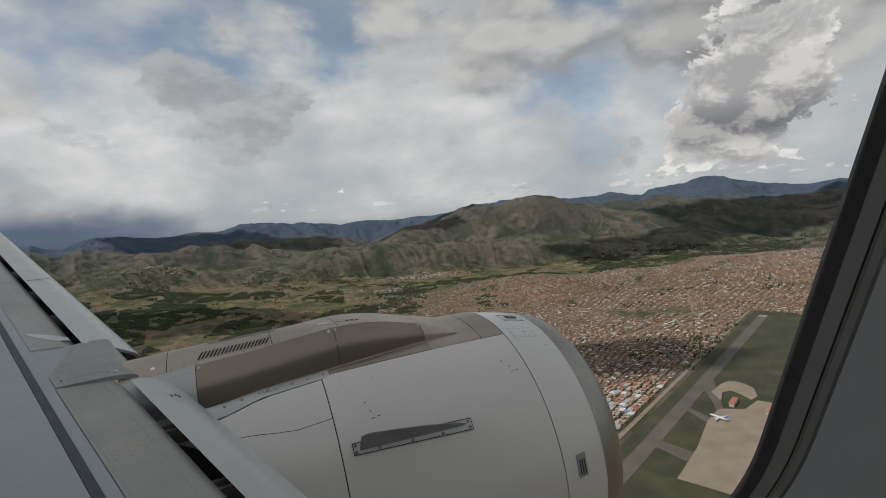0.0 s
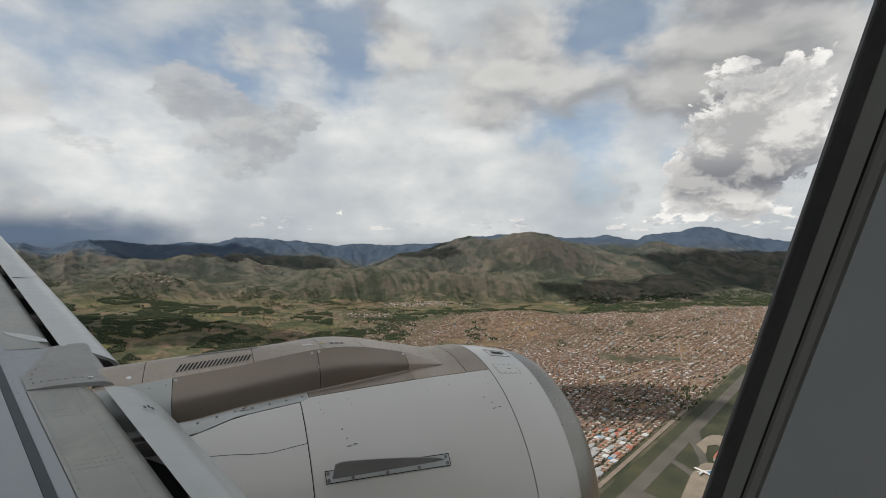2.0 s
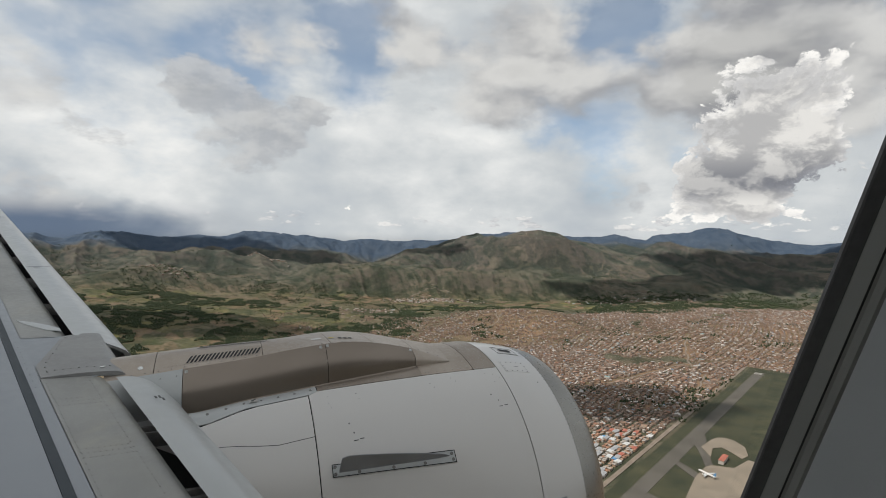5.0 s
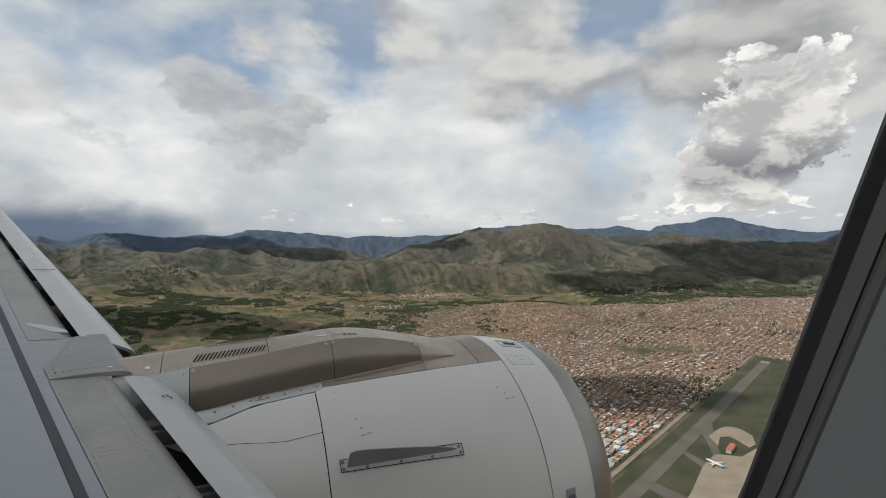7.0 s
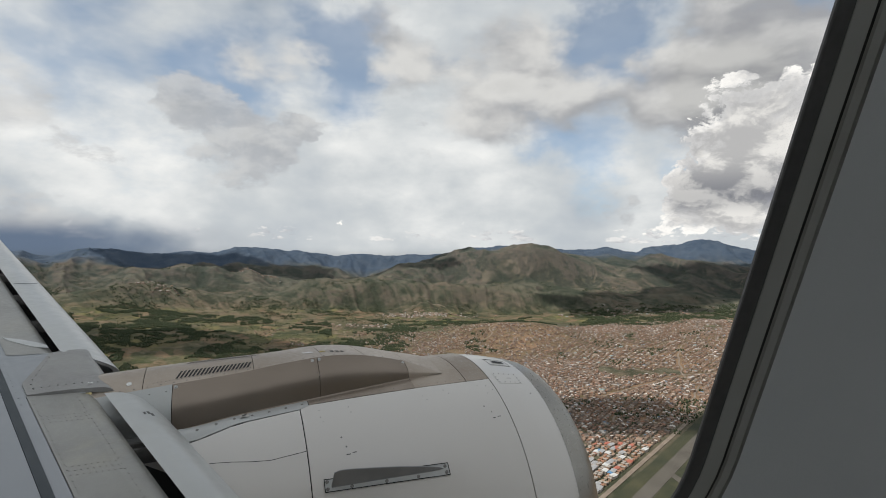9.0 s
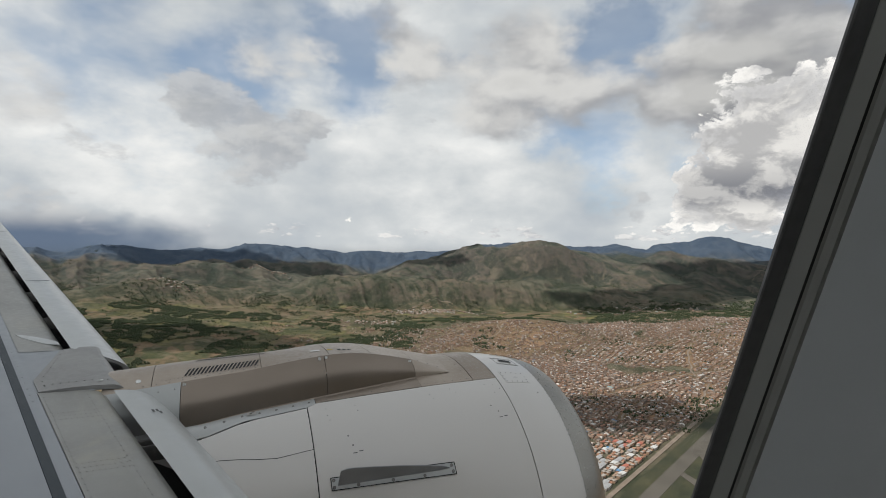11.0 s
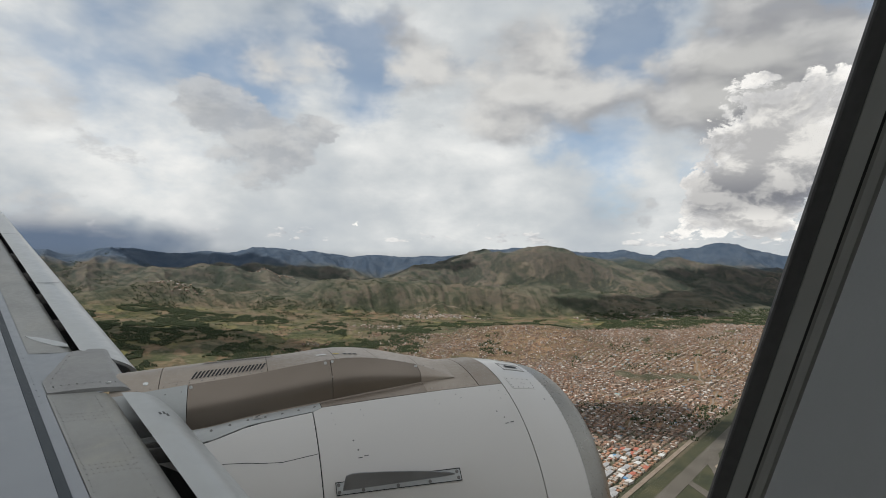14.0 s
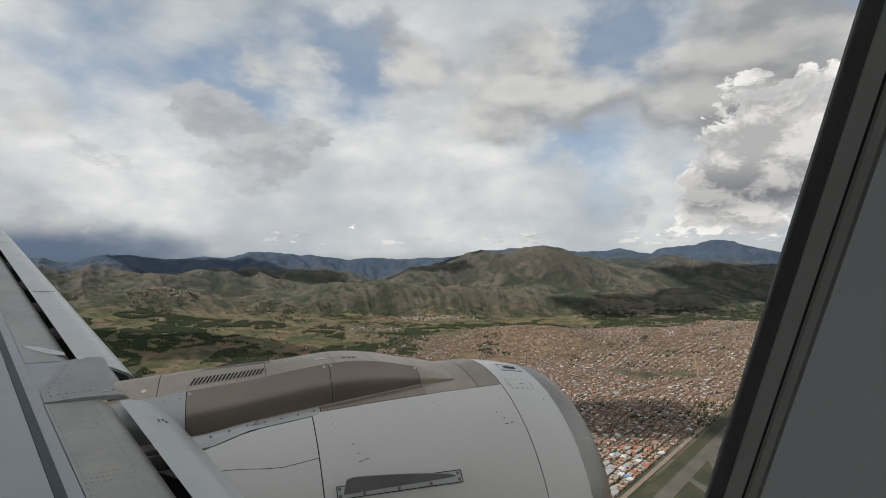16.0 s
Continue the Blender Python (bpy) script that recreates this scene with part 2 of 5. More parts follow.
def link(name, bm, mat, m=None, parent=None, smooth=True):
    me = bpy.data.meshes.new(name)
    bm.normal_update()
    bm.to_mesh(me)
    bm.free()
    for mt in mat if isinstance(mat, (list, tuple)) else [mat]:
        me.materials.append(mt)
    if smooth:
        me.polygons.foreach_set("use_smooth", [True] * len(me.polygons))
        me.set_sharp_from_angle(angle=radians(32))
    ob = new(name, me)
    if parent is not None:
        ob.parent = parent
    elif m is not None:
        ob.matrix_world = m
    return ob


def part(name, bm, mat, parent, label="", smooth=True):
    ob = link(name, bm, mat, None, parent, smooth)
    return tagged(ob, label) if label else ob


def thing(name, label, category, m=None, **kw):
    ob = new(name)
    ob.empty_display_size = 0.2
    if m is not None:
        ob.matrix_world = m
    return tagged(ob, label, category, **kw)


def sheet(f, us, vs, depth=0.0, inward=None):
    """A grid surface f(u, v), with a rim folded inwards by depth along inward(u, v)."""
    bm = bmesh.new()
    grid = [[bm.verts.new(f(u, v)) for v in vs] for u in us]
    for i in range(len(us) - 1):
        for j in range(len(vs) - 1):
            bm.faces.new((grid[i][j], grid[i + 1][j], grid[i + 1][j + 1], grid[i][j + 1]))
    if depth:
        edge = [(i, 0) for i in range(len(us))] + [(len(us) - 1, j) for j in range(1, len(vs))]
        edge += [(i, len(vs) - 1) for i in range(len(us) - 2, -1, -1)] + [(0, j) for j in range(len(vs) - 2, 0, -1)]
        top = [bm.verts.new(grid[i][j].co) for i, j in edge]
        low = [bm.verts.new(grid[i][j].co + depth * inward(us[i], vs[j])) for i, j in edge]
        for k in range(len(edge)):
            q = (k + 1) % len(edge)
            bm.faces.new((top[k], low[k], low[q], top[q]))
    return bm


def span(a, b, count):
    return [a + (b - a) * i / (count - 1) for i in range(count)]


def loft(rings, closed=True, cap=False):
    bm = bmesh.new()
    vs = [[bm.verts.new(p) for p in r] for r in rings]
    k = len(rings[0])
    for a, b in zip(vs, vs[1:]):
        for j in range(k if closed else k - 1):
            bm.faces.new((a[j], a[(j + 1) % k], b[(j + 1) % k], b[j]))
    if cap:
        bm.faces.new(vs[0][::-1])
        bm.faces.new(vs[-1])
    return bm


def box(bm, lo, hi, m=None):
    r = bmesh.ops.create_cube(bm, size=1.0)["verts"]
    for vtx in r:
        vtx.co = Vector((lo[k] + (vtx.co[k] + 0.5) * (hi[k] - lo[k]) for k in range(3)))
        if m is not None:
            vtx.co = m @ vtx.co
    return r


def disc(bm, at, normal, radius, sides=6, lift=0.0015):
    normal = Vector(normal).normalized()
    q = normal.to_track_quat("Z", "Y").to_matrix()
    ring = [Vector(at) + normal * lift + q @ Vector((radius * math.cos(2 * math.pi * k / sides), radius * math.sin(2 * math.pi * k / sides), 0)) for k in range(sides)]
    low = [bm.verts.new(p - normal * lift * 1.5) for p in ring]
    top = [bm.verts.new(p) for p in ring]
    bm.faces.new(top)
    for k in range(sides):
        bm.faces.new((low[k], low[(k + 1) % sides], top[(k + 1) % sides], top[k]))


def lerp(x, table):
    return float(np.interp(x, [a for a, _ in table], [b for _, b in table]))


def bars(name, spots, mat, parent, w, h, f, lift=0.002):
    """Small flat marks on a surface f(u, v)."""
    for u, v in spots:
        bm = bmesh.new()
        vs = [bm.verts.new(f(u + a * w / 2, v + b * h / 2, lift)) for a, b in ((-1, -1), (1, -1), (1, 1), (-1, 1))]
        bm.faces.new(vs)
        ob = part(name, bm, mat, parent)
    return ob


def studs(name, spots, mat, parent, radius, sides=6, lift=0.0015):
    """Fasteners, each a part of its own: (place, outward direction)."""
    for at, way in spots:
        bm = bmesh.new()
        disc(bm, at, way, radius, sides, lift)
        part(name, bm, mat, parent)


# ---- the engine ----
YC, ZC = 4.0, -2.066
RADII = [(-2.2, 0.90), (-1.4, 1.02), (-0.6, 1.105), (0.0, 1.145), (0.539, 1.170), (1.0, 1.190), (1.5, 1.203), (2.041, 1.201), (2.25, 1.170), (2.46, 1.126)]


def nacelle(x, deg, lift=0.0):
    r = lerp(x, RADII) + lift
    return Vector((x, YC + r * math.cos(radians(deg)), ZC + r * math.sin(radians(deg))))


def outward(deg):
    return Vector((0, math.cos(radians(deg)), math.sin(radians(deg))))


def cowl(name, x0, x1, d0, d1, mat, parent, label="", lift=0.0, depth=0.02):
    nx, nd = max(3, int((x1 - x0) / 0.08) + 2), max(4, int(abs(d1 - d0) / 3) + 2)
    bm = sheet(lambda x, d: nacelle(x, d, lift), span(x0, x1, nx), span(d0, d1, nd), depth, lambda x, d: -outward(d))
    return part(name, bm, mat, parent, label)


engine = thing("jet_engine", "white turbofan engine nacelle with bare metal inlet lip under the wing", "engine", AIR)
TOP = 114.6
G = 0.0035
core = sheet(lambda x, d: nacelle(x, d, -0.012), span(-2.2, 2.46, 40), span(118, 422, 73))
part("inner_barrel", core, DARK, engine, "dark structure behind the cowl joints")
cowl("fan_cowl", 0.539 + G, 2.041 - 0.004, TOP, 272, WHITE, engine, "white painted fan cowl door")
cowl("fan_cowl", 0.539 + G, 2.041 - 0.004, -92, 62, WHITE, engine)
cowl("inlet_cowl", 2.041 + 0.004, 2.46 - 0.001, 0, 359.9, WHITE, engine, "white painted inlet cowl")
# reverser cowls: the joint between upper and lower one sags towards the tail
SPLIT = [(-2.2, 137), (0.012, 130.4), (0.291, 133.2), (0.539, 132.4)]


def reverser(name, low, label=""):
    xs = span(-2.2, 0.539 - G, 26)
    bm = bmesh.new()
    rows = []
    for x in xs:
        s = lerp(x, SPLIT)
        a, b = (s + 0.10, 272) if low else (lerp(x, [(-2.2, 121), (-0.094, 122), (0.142, 117.8), (0.547, 116.2)]), s - 0.10)
        rows.append([nacelle(x, d) for d in span(a, b, 26)])
    vs = [[bm.verts.new(p) for p in r] for r in rows]
    for p, q in zip(vs, vs[1:]):
        for j in range(25):
            bm.faces.new((p[j], q[j], q[j + 1], p[j + 1]))
    part(name, bm, WHITE, engine, label)


reverser("reverser_cowl", False, "white painted thrust reverser cowl")
reverser("reverser_cowl", True)
cowl("reverser_cowl", -2.2, 0.539 - G, -92, 62, WHITE, engine)
# inlet lip, turned: outside, round the highlight and into the duct
LIP = [(2.4605, 1.1262), (2.56, 1.1015), (2.63, 1.077), (2.685, 1.047), (2.722, 1.010), (2.737, 0.975), (2.727, 0.940), (2.69, 0.91), (2.6, 0.885), (2.3, 0.865), (1.9, 0.87), (1.6, 0.88)]
bm = loft([[(x, YC + r * math.cos(2 * math.pi * k / 96), ZC + r * math.sin(2 * math.pi * k / 96)) for k in range(96)] for x, r in LIP])
part("inlet_lip", bm, LIPMETAL, engine, "bare metal inlet lip")
bm = bmesh.new()
disc(bm, (1.62, YC, ZC), (1, 0, 0), 0.9, 48, 0.01)
part("fan_face", bm, DARK, engine)
bm = bmesh.new()
for k in range(190):
    d = 360 * k / 190
    disc(bm, nacelle(2.452, d), outward(d) + Vector((0.2, 0, 0)), 0.0042)
tagged(part("rivet_row", bm, STEEL, engine), kind="stuff")
for x, d in [(1.97, 118.3), (2.01, 120.6), (1.9, 117.5), (1.95, 122), (0.66, 118), (0.66, 121), (0.67, 123), (0.86, 118.5), (0.87, 121), (1.42, 119), (1.44, 121), (1.6, 117.6), (1.63, 119.5)]:
    studs("fastener", [(nacelle(x, d), outward(d))], STEEL, engine, 0.0035)
for x, d in [(0.765, 130.0), (0.785, 133.4), (1.86, 127.5), (1.90, 130.2), (2.36, 123.0)]:
    studs("fastener", [(nacelle(x, d), outward(d))], STEEL, engine, 0.006, 8)


bars("marking", [(0.79, 136.0), (0.83, 135.7), (1.90, 132.6), (1.945, 132.4)], INK, engine, 0.028, 0.28, nacelle)


# access hatch on the inlet cowl, with its screws
hatch = cowl("access_hatch", 2.11, 2.345, 110.6, 117.4, WHITE, engine, "white access hatch with screws", 0.002, 0.004)
for x in span(2.125, 2.33, 5):
    studs("screw", [(nacelle(x, d, 0.003), outward(d)) for d in (111.3, 116.7)], STEEL, hatch, 0.0045)
for d in (113.6, 115.3):
    studs("screw", [(nacelle(x, d, 0.003), outward(d)) for x in (2.12, 2.336)], STEEL, hatch, 0.0045)
bars("marking", [(2.235, 114.3), (2.25, 114.3)], INK, hatch, 0.03, 0.25, lambda x, d, l: nacelle(x, d, l + 0.003))
# flush air scoop near the crown
bm = sheet(lambda x, d: nacelle(x, d, -0.002 + 0.0045 * (1 if x < 2.2 or x > 2.39 or d < 97 or d > 102.5 else -1.2)), span(2.19, 2.40, 12), span(96, 103.5, 10), 0.004, lambda x, d: -outward(d))
part("air_scoop", bm, LIPMETAL, engine, "flush metal air scoop")
bars("scoop_mouth", [(2.30, 99.8)], DARK, engine, 0.12, 2.4, nacelle, 0.0045)
# louvred vent low on the inlet cowl
vent = cowl("side_vent", 2.165, 2.255, 166.0, 174.0, STRAKE, engine, "small grey louvred vent", 0.004, 0.006)
for x in (2.188, 2.21, 2.232):
    bars("slot", [(x, 170.5)], DARK, vent, 0.011, 5.0, nacelle, 0.0065)
# the strake on its base plate
plate = sheet(lambda u, v: nacelle(0.615 + 0.815 * u, 145.7 - 3.6 * v + 2.5 * u, 0.004), span(0, 1, 20), span(0, 1, 5), 0.008, lambda u, v: -outward(144))
base = part("strake", plate, PALE, engine, "grey vortex strake on a bolted base plate")
bm = bmesh.new()
rim = [(0, 0), (1, 0), (1, 1), (0, 1)]
for (u0, v0), (u1, v1) in zip(rim, rim[1:] + rim[:1]):
    for k in range(16):
        a, b = k / 16, (k + 1) / 16
        q = []
        for t, e in ((a, 0), (b, 0), (b, 1), (a, 1)):
            u, v = u0 + (u1 - u0) * t, v0 + (v1 - v0) * t
            u, v = 0.5 + (u - 0.5) * (1 - 0.012 * e), 0.5 + (v - 0.5) * (1 - 0.13 * e)
            q.append(bm.verts.new(nacelle(0.613 + 0.819 * u, 145.8 - 3.8 * v + 2.5 * u, 0.0062)))
        bm.faces.new(q)
part("plate_edge", bm, DARK, base)


def fin(u, v, side):
    """The blade: sharp at the front, tallest near its back end, curved forward edge."""
    x = 0.655 + 0.745 * u - 0.03 * v * (1 - u)
    h = 0.150 * (1 - u) ** 0.62 * (1 - 0.16 * math.exp(-u * 30))
    foot = nacelle(x, 144.5 + 1.7 * u, 0.0)
    n = (outward(144.5) * 0.80 + Vector((0, 0.05, 0.60))).normalized()
    return foot + n * h * v + Vector((0.035 * v * (1 - u), 0, 0)) + Vector((0, 0.3, 0.5)) * 0.011 * side * (1 - 0.7 * v) * min(1, 6 * (1 - u) + 0.2)


us, vs_ = span(0, 1, 22), span(0, 1, 6)
rings = [[fin(u, v, 1) for v in vs_] + [fin(u, v, -1) for v in reversed(vs_)] for u in us]
part("blade", loft(rings, True, True), STRAKE, base)
for u, v in [(0.02, 0.78), (0.02, 0.22), (0.2, 0.2), (0.47, 0.2), (0.73, 0.2), (0.97, 0.75), (0.975, 0.25)]:
    bm = bmesh.new()
    disc(bm, nacelle(0.615 + 0.815 * u, 145.7 - 3.6 * v + 2.5 * u, 0.004), outward(144.6), 0.011, 10, 0.004)
    part("bolt", bm, STEEL, base)

# ---- the pylon ----
pylon = thing("engine_pylon", "bronze tinted metal pylon fairing between wing and engine", "pylon", AIR)
CROWN = [(-0.80, -0.752), (-0.647, -0.745), (-0.245, -0.722), (0.30, -0.706), (0.775, -0.702), (1.10, -0.738), (1.504, -0.808), (1.70, -0.852), (1.85, -0.872)]
SHOULDER = [(-0.80, -0.85), (-0.53, -0.831), (-0.232, -0.805), (0.162, -0.774), (0.50, -0.733), (0.80, -0.712), (1.053, -0.732), (1.381, -0.804), (1.55, -0.864), (1.68, -0.912)]
FOOT = [(-0.80, -1.105), (-0.40, -1.092), (-0.133, -1.072), (0.15, -1.032), (0.69, -0.985), (1.357, -0.931), (1.68, -0.915)]


def shoulder_y(x):
    return lerp(x, [(-0.8, 3.74), (1.05, 3.74), (1.40, 3.73), (1.68, 3.64)])


def bend(x, table):
    """A smooth curve through the points of a table."""
    xs, zs = [a for a, _ in table], [b for _, b in table]
    k = min(max(int(np.searchsorted(xs, x)) - 1, 0), len(xs) - 2)
    slope = [(zs[min(i + 1, len(xs) - 1)] - zs[max(i - 1, 0)]) / (xs[min(i + 1, len(xs) - 1)] - xs[max(i - 1, 0)]) for i in (k, k + 1)]
    w = xs[k + 1] - xs[k]
    t = (x - xs[k]) / w
    return (2 * t ** 3 - 3 * t * t + 1) * zs[k] + (t ** 3 - 2 * t * t + t) * w * slope[0] + (3 * t * t - 2 * t ** 3) * zs[k + 1] + (t ** 3 - t * t) * w * slope[1]


def crown(x, v):
    """Top of the pylon: v from the near shoulder (0) over the crest (0.5) to the far one (1)."""
    y = shoulder_y(x) + v * 2 * (YC - shoulder_y(x))
    s = 1 - abs(2 * v - 1)
    z = bend(x, SHOULDER) + (bend(x, CROWN) - bend(x, SHOULDER)) * math.sin(s * math.pi / 2)
    return Vector((x, y, z))


def flank(x, v, side=1):
    """Side of the pylon, hollowed a little, from shoulder (0) to foot (1)."""
    y0, y1 = shoulder_y(x), lerp(x, [(-0.8, 3.60), (1.36, 3.62), (1.68, 3.63)])
    z0, z1 = bend(x, SHOULDER), bend(x, FOOT)
    y = y0 + (y1 - y0) * (0.95 * math.sin(min(v / 0.66, 1) * math.pi / 2) + 0.05 * v)
    return Vector((x, y if side > 0 else 2 * YC - y, z0 + (z1 - z0) * v))


ny = Vector((0, 1, 0))
cuts = [(-0.70, -0.42), (-0.42, 0.262), (0.262, 0.745), (0.745, 1.075), (1.075, 1.40), (1.40, 1.68)]
for k, (a, b) in enumerate(cuts):
    bm = sheet(crown, span(a + 0.002, b - 0.002, 14), span(0, 1, 13), 0.012, lambda x, v: Vector((0, 0, -1)))
    part("top_panel", bm, BRONZETOP, pylon, "weathered metal top panel" if k == 0 else "")
for a, b, mat in [(-0.70, -0.246, PALE), (-0.242, 0.700, BRONZE), (0.704, 1.384, BRONZE), (1.388, 1.68, BRONZETOP)]:
    bm = sheet(flank, span(a, b, 16), span(0.0, 1, 14), 0.01, lambda x, v: ny)
    part("side_panel", bm, mat, pylon, "pale grey side panel" if mat is PALE else "weathered metal nose panel" if mat is BRONZETOP else "dark bronze bare-metal side panel")
bm = sheet(lambda x, v: flank(x, v, -1), span(-0.7, 1.68, 30), span(0, 1, 8))
part("far_side_panel", bm, BRONZE, pylon)
# bead along the foot of the flank and the flange between it and the cowls
rings = []
for x in span(-0.62, 1.384, 40):
    p = flank(x, 1.0) + Vector((0, -0.004, 0.0))
    rings.append([p + Vector((0, 0.008 * math.cos(a), 0.008 * math.sin(a))) for a in span(0, 2 * math.pi, 9)[:-1]])
part("bead", loft(rings, True, True), BRONZETOP, pylon)


def flange(x, v):
    top = flank(x, 1.0)
    d = lerp(x, [(-0.7, 121), (-0.094, 121.6), (0.142, 117.5), (0.547, 115.9), (0.62, 114.4), (1.7, 114.4)])
    low = nacelle(x, d, 0.002)
    puffed = 1 + 5 * min(max((0.25 - x) / 0.5, 0), 1)
    return top.lerp(low, v) + Vector((0, -0.006, 0.008)) * puffed * math.sin(math.pi * v) + Vector((0, -0.5, 0.8)) * 0.006 * (puffed - 1) / 5


part("flange", sheet(flange, span(-0.6, 0.60, 24), span(0, 1, 5), 0.01, lambda x, v: Vector((0, 0.5, -0.8))), PALE, pylon, "pale grey riveted flange")
part("flange", sheet(flange, span(0.605, 1.39, 18), span(0, 1, 5), 0.01, lambda x, v: Vector((0, 0.5, -0.8))), TINTED, pylon)
bm = sheet(lambda x, d: nacelle(x, d, 0.001), span(1.394, 1.83, 10), span(66, TOP - 0.2, 18), 0.015, lambda x, d: -outward(d))
part("crown_panel", bm, BRONZETOP, pylon, "weathered metal crown panel")
bm = sheet(lambda x, d: nacelle(x, d, 0.001), span(1.836, 2.036, 6), span(66, TOP - 0.2, 18), 0.015, lambda x, d: -outward(d))
part("crown_panel", bm, TINTED, pylon, "weathered metal crown panel with a darker tint")
# louvres: slanted slots in two rows
for row, (y, k0, sl) in enumerate(((3.83, 0.05, 19), (4.10, 0.02, 17))):
    for k in range(sl):
        x = -0.225 + 0.445 * k / (sl - 1) + (0.06 if row else 0)
        bm = bmesh.new()
        v0, v1 = (0.085, 0.225) if row == 0 else (0.44, 0.52)
        q = [crown(x + dx + 0.03 * (vv - v0) / (v1 - v0), vv) + Vector((0, 0, 0.0025)) for dx, vv in ((-0.007, v0), (0.007, v0), (0.007, v1), (-0.007, v1))]
        bm.faces.new([bm.verts.new(p) for p in q])
        part("louvre_slot", bm, DARK, pylon)
for x in (0.845, 0.885, 0.925):
    bm = bmesh.new()
    q = [crown(x + dx, vv) + Vector((0, 0, 0.0025)) for dx, vv in ((-0.013, 0.24), (0.013, 0.24), (0.013, 0.33), (-0.013, 0.33))]
    bm.faces.new([bm.verts.new(p) for p in q])
    part("drain_slot", bm, DARK, pylon)
bars("placard", [(0.66, 0.29)], WHITE, pylon, 0.075, 0.07, lambda x, v, l: crown(x, v) + Vector((0, 0, 0.003)))
bars("placard", [(0.775, 0.30)], YELLOW, pylon, 0.045, 0.05, lambda x, v, l: crown(x, v) + Vector((0, 0, 0.003)))
sign = bars("placard", [(0.185, 0.45)], WHITE, pylon, 0.055, 0.42, lambda x, v, l: flange(x, v) + Vector((0, -0.006, 0.006)))
bars("marking", [(0.18, 0.5), (0.195, 0.35)], INK, sign, 0.016, 0.14, lambda x, v, l: flange(x, v) + Vector((0, -0.008, 0.008)))
lean = Vector((0, -0.6, 0.8))
studs("fastener", [(crown(x, 0.03), lean) for x in span(-0.62, 1.6, 30)], STEEL, pylon, 0.0048)
studs("fastener", [(crown(x, 0.075), lean) for x in span(-0.36, 0.24, 26)], STEEL, pylon, 0.0032)
studs("fastener", [(flange(x, 0.6), lean) for x in span(-0.2, 0.56, 8)], STEEL, pylon, 0.009, 8)
studs("fastener", [(flange(x, 0.75), lean) for x in span(0.68, 1.34, 7)], STEEL, pylon, 0.0042)
studs("fastener", [(flank(x, 0.12), Vector((0, -1, 0.2))) for x in span(-0.66, -0.28, 5)], STEEL, pylon, 0.0045)
studs("fastener", [(flank(0.69, v), Vector((0, -1, 0.3))) for v in span(0.2, 0.8, 5)], STEEL, pylon, 0.0045)
for d in span(80, 113, 7):
    studs("fastener", [(nacelle(x, d), outward(d)) for x in (1.43, 1.79)], STEEL, pylon, 0.0042)
studs("fastener", [(nacelle(x, 113.3), outward(113)) for x in span(1.45, 1.8, 6)], STEEL, pylon, 0.0042)
studs("latch", [(flank(x, v) + Vector((0, -0.004, 0)), Vector((0, -1, 0.3))) for x, v in [(-0.225, 0.06), (0.665, 0.06), (0.715, 0.05), (1.37, 0.1)]], BRIGHT, pylon, 0.012, 12, 0.003)

# ---- the wing ----
wing = thing("aircraft_wing", "grey swept wing with leading edge slats extended", "wing", AIR)
WB, WS, WC = Vector((-0.55, 3.7, -0.82)), Vector((-0.4246, 1.0, 0.21)), Vector((-1.0, 0.0, 0.02))


def plan(s, c, up=0.0):
    """A point of the wing: s metres outboard of the pylon, c metres behind the leading edge."""
    return WB + WS * s + WC * c + Vector((0, 0, up + 0.05 * min(max(c - 0.4, 0), 2) - 0.03 * max(c - 0.4, 0) ** 2))


down = Vector((0, 0, -1))
INNER, OUTER = -3.35, 12.8
NOSE = [(0.10, -0.22), (0.07, -0.15), (0.075, -0.085), (0.10, -0.04), (0.14, -0.012), (0.19, 0.0)]


def nose_piece(name, s0, s1, c1, mat, label, shift=0.0):
    rings = []
    for s in span(s0, s1, 30):
        rings.append([plan(s, c + shift, z) for c, z in NOSE[2:]] + [plan(s, c, 0.0) for c in span(0.24 + shift, c1, 5)])
    # lower curl in a near-black colour, so the slat gap reads dark
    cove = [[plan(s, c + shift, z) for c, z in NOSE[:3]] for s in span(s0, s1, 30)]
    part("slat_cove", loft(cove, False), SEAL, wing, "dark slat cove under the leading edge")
    return part(name, loft(rings, False), mat, wing, label)


nose_piece("nose_panel", INNER, 0.07, 0.445, NOSEGREY, "worn warm grey fixed leading edge panel", 0.0)
nose_piece("nose_panel", 0.80, OUTER, 0.4465, NOSEGREY, "worn warm grey fixed leading edge panel", 0.06)
bm = sheet(lambda s, c: plan(s, c, 0), span(INNER, OUTER, 60), span(0.449, 0.509, 3), 0.01, lambda s, c: down)
part("wing_skin", bm, WINGGREY, wing, "blue-grey painted wing skin")
bm = sheet(lambda s, c: plan(s, c, 0.002), span(INNER, OUTER, 60), span(0.510, 0.556, 3), 0.01, lambda s, c: down)
part("seal_strip", bm, SEAL, wing, "dark seal strip along the wing")
bm = sheet(lambda s, c: plan(s, c, 0), span(INNER, OUTER, 60), span(0.558, 3.2, 24), 0.2, lambda s, c: down)
part("wing_skin", bm, WINGGREY, wing)
bm = sheet(lambda s, c: plan(s, c, -0.24), span(INNER, OUTER, 20), span(0.1, 3.2, 6))
part("lower_skin", bm, WINGGREY, wing)
bm = sheet(lambda s, c: plan(s, c, -0.003), span(0.06, 0.81, 8), span(0.15, 0.449, 5))
part("wing_skin", bm, WINGGREY, wing)
# fairing panel over the pylon: a rounded plate wrapping forward over the leading edge


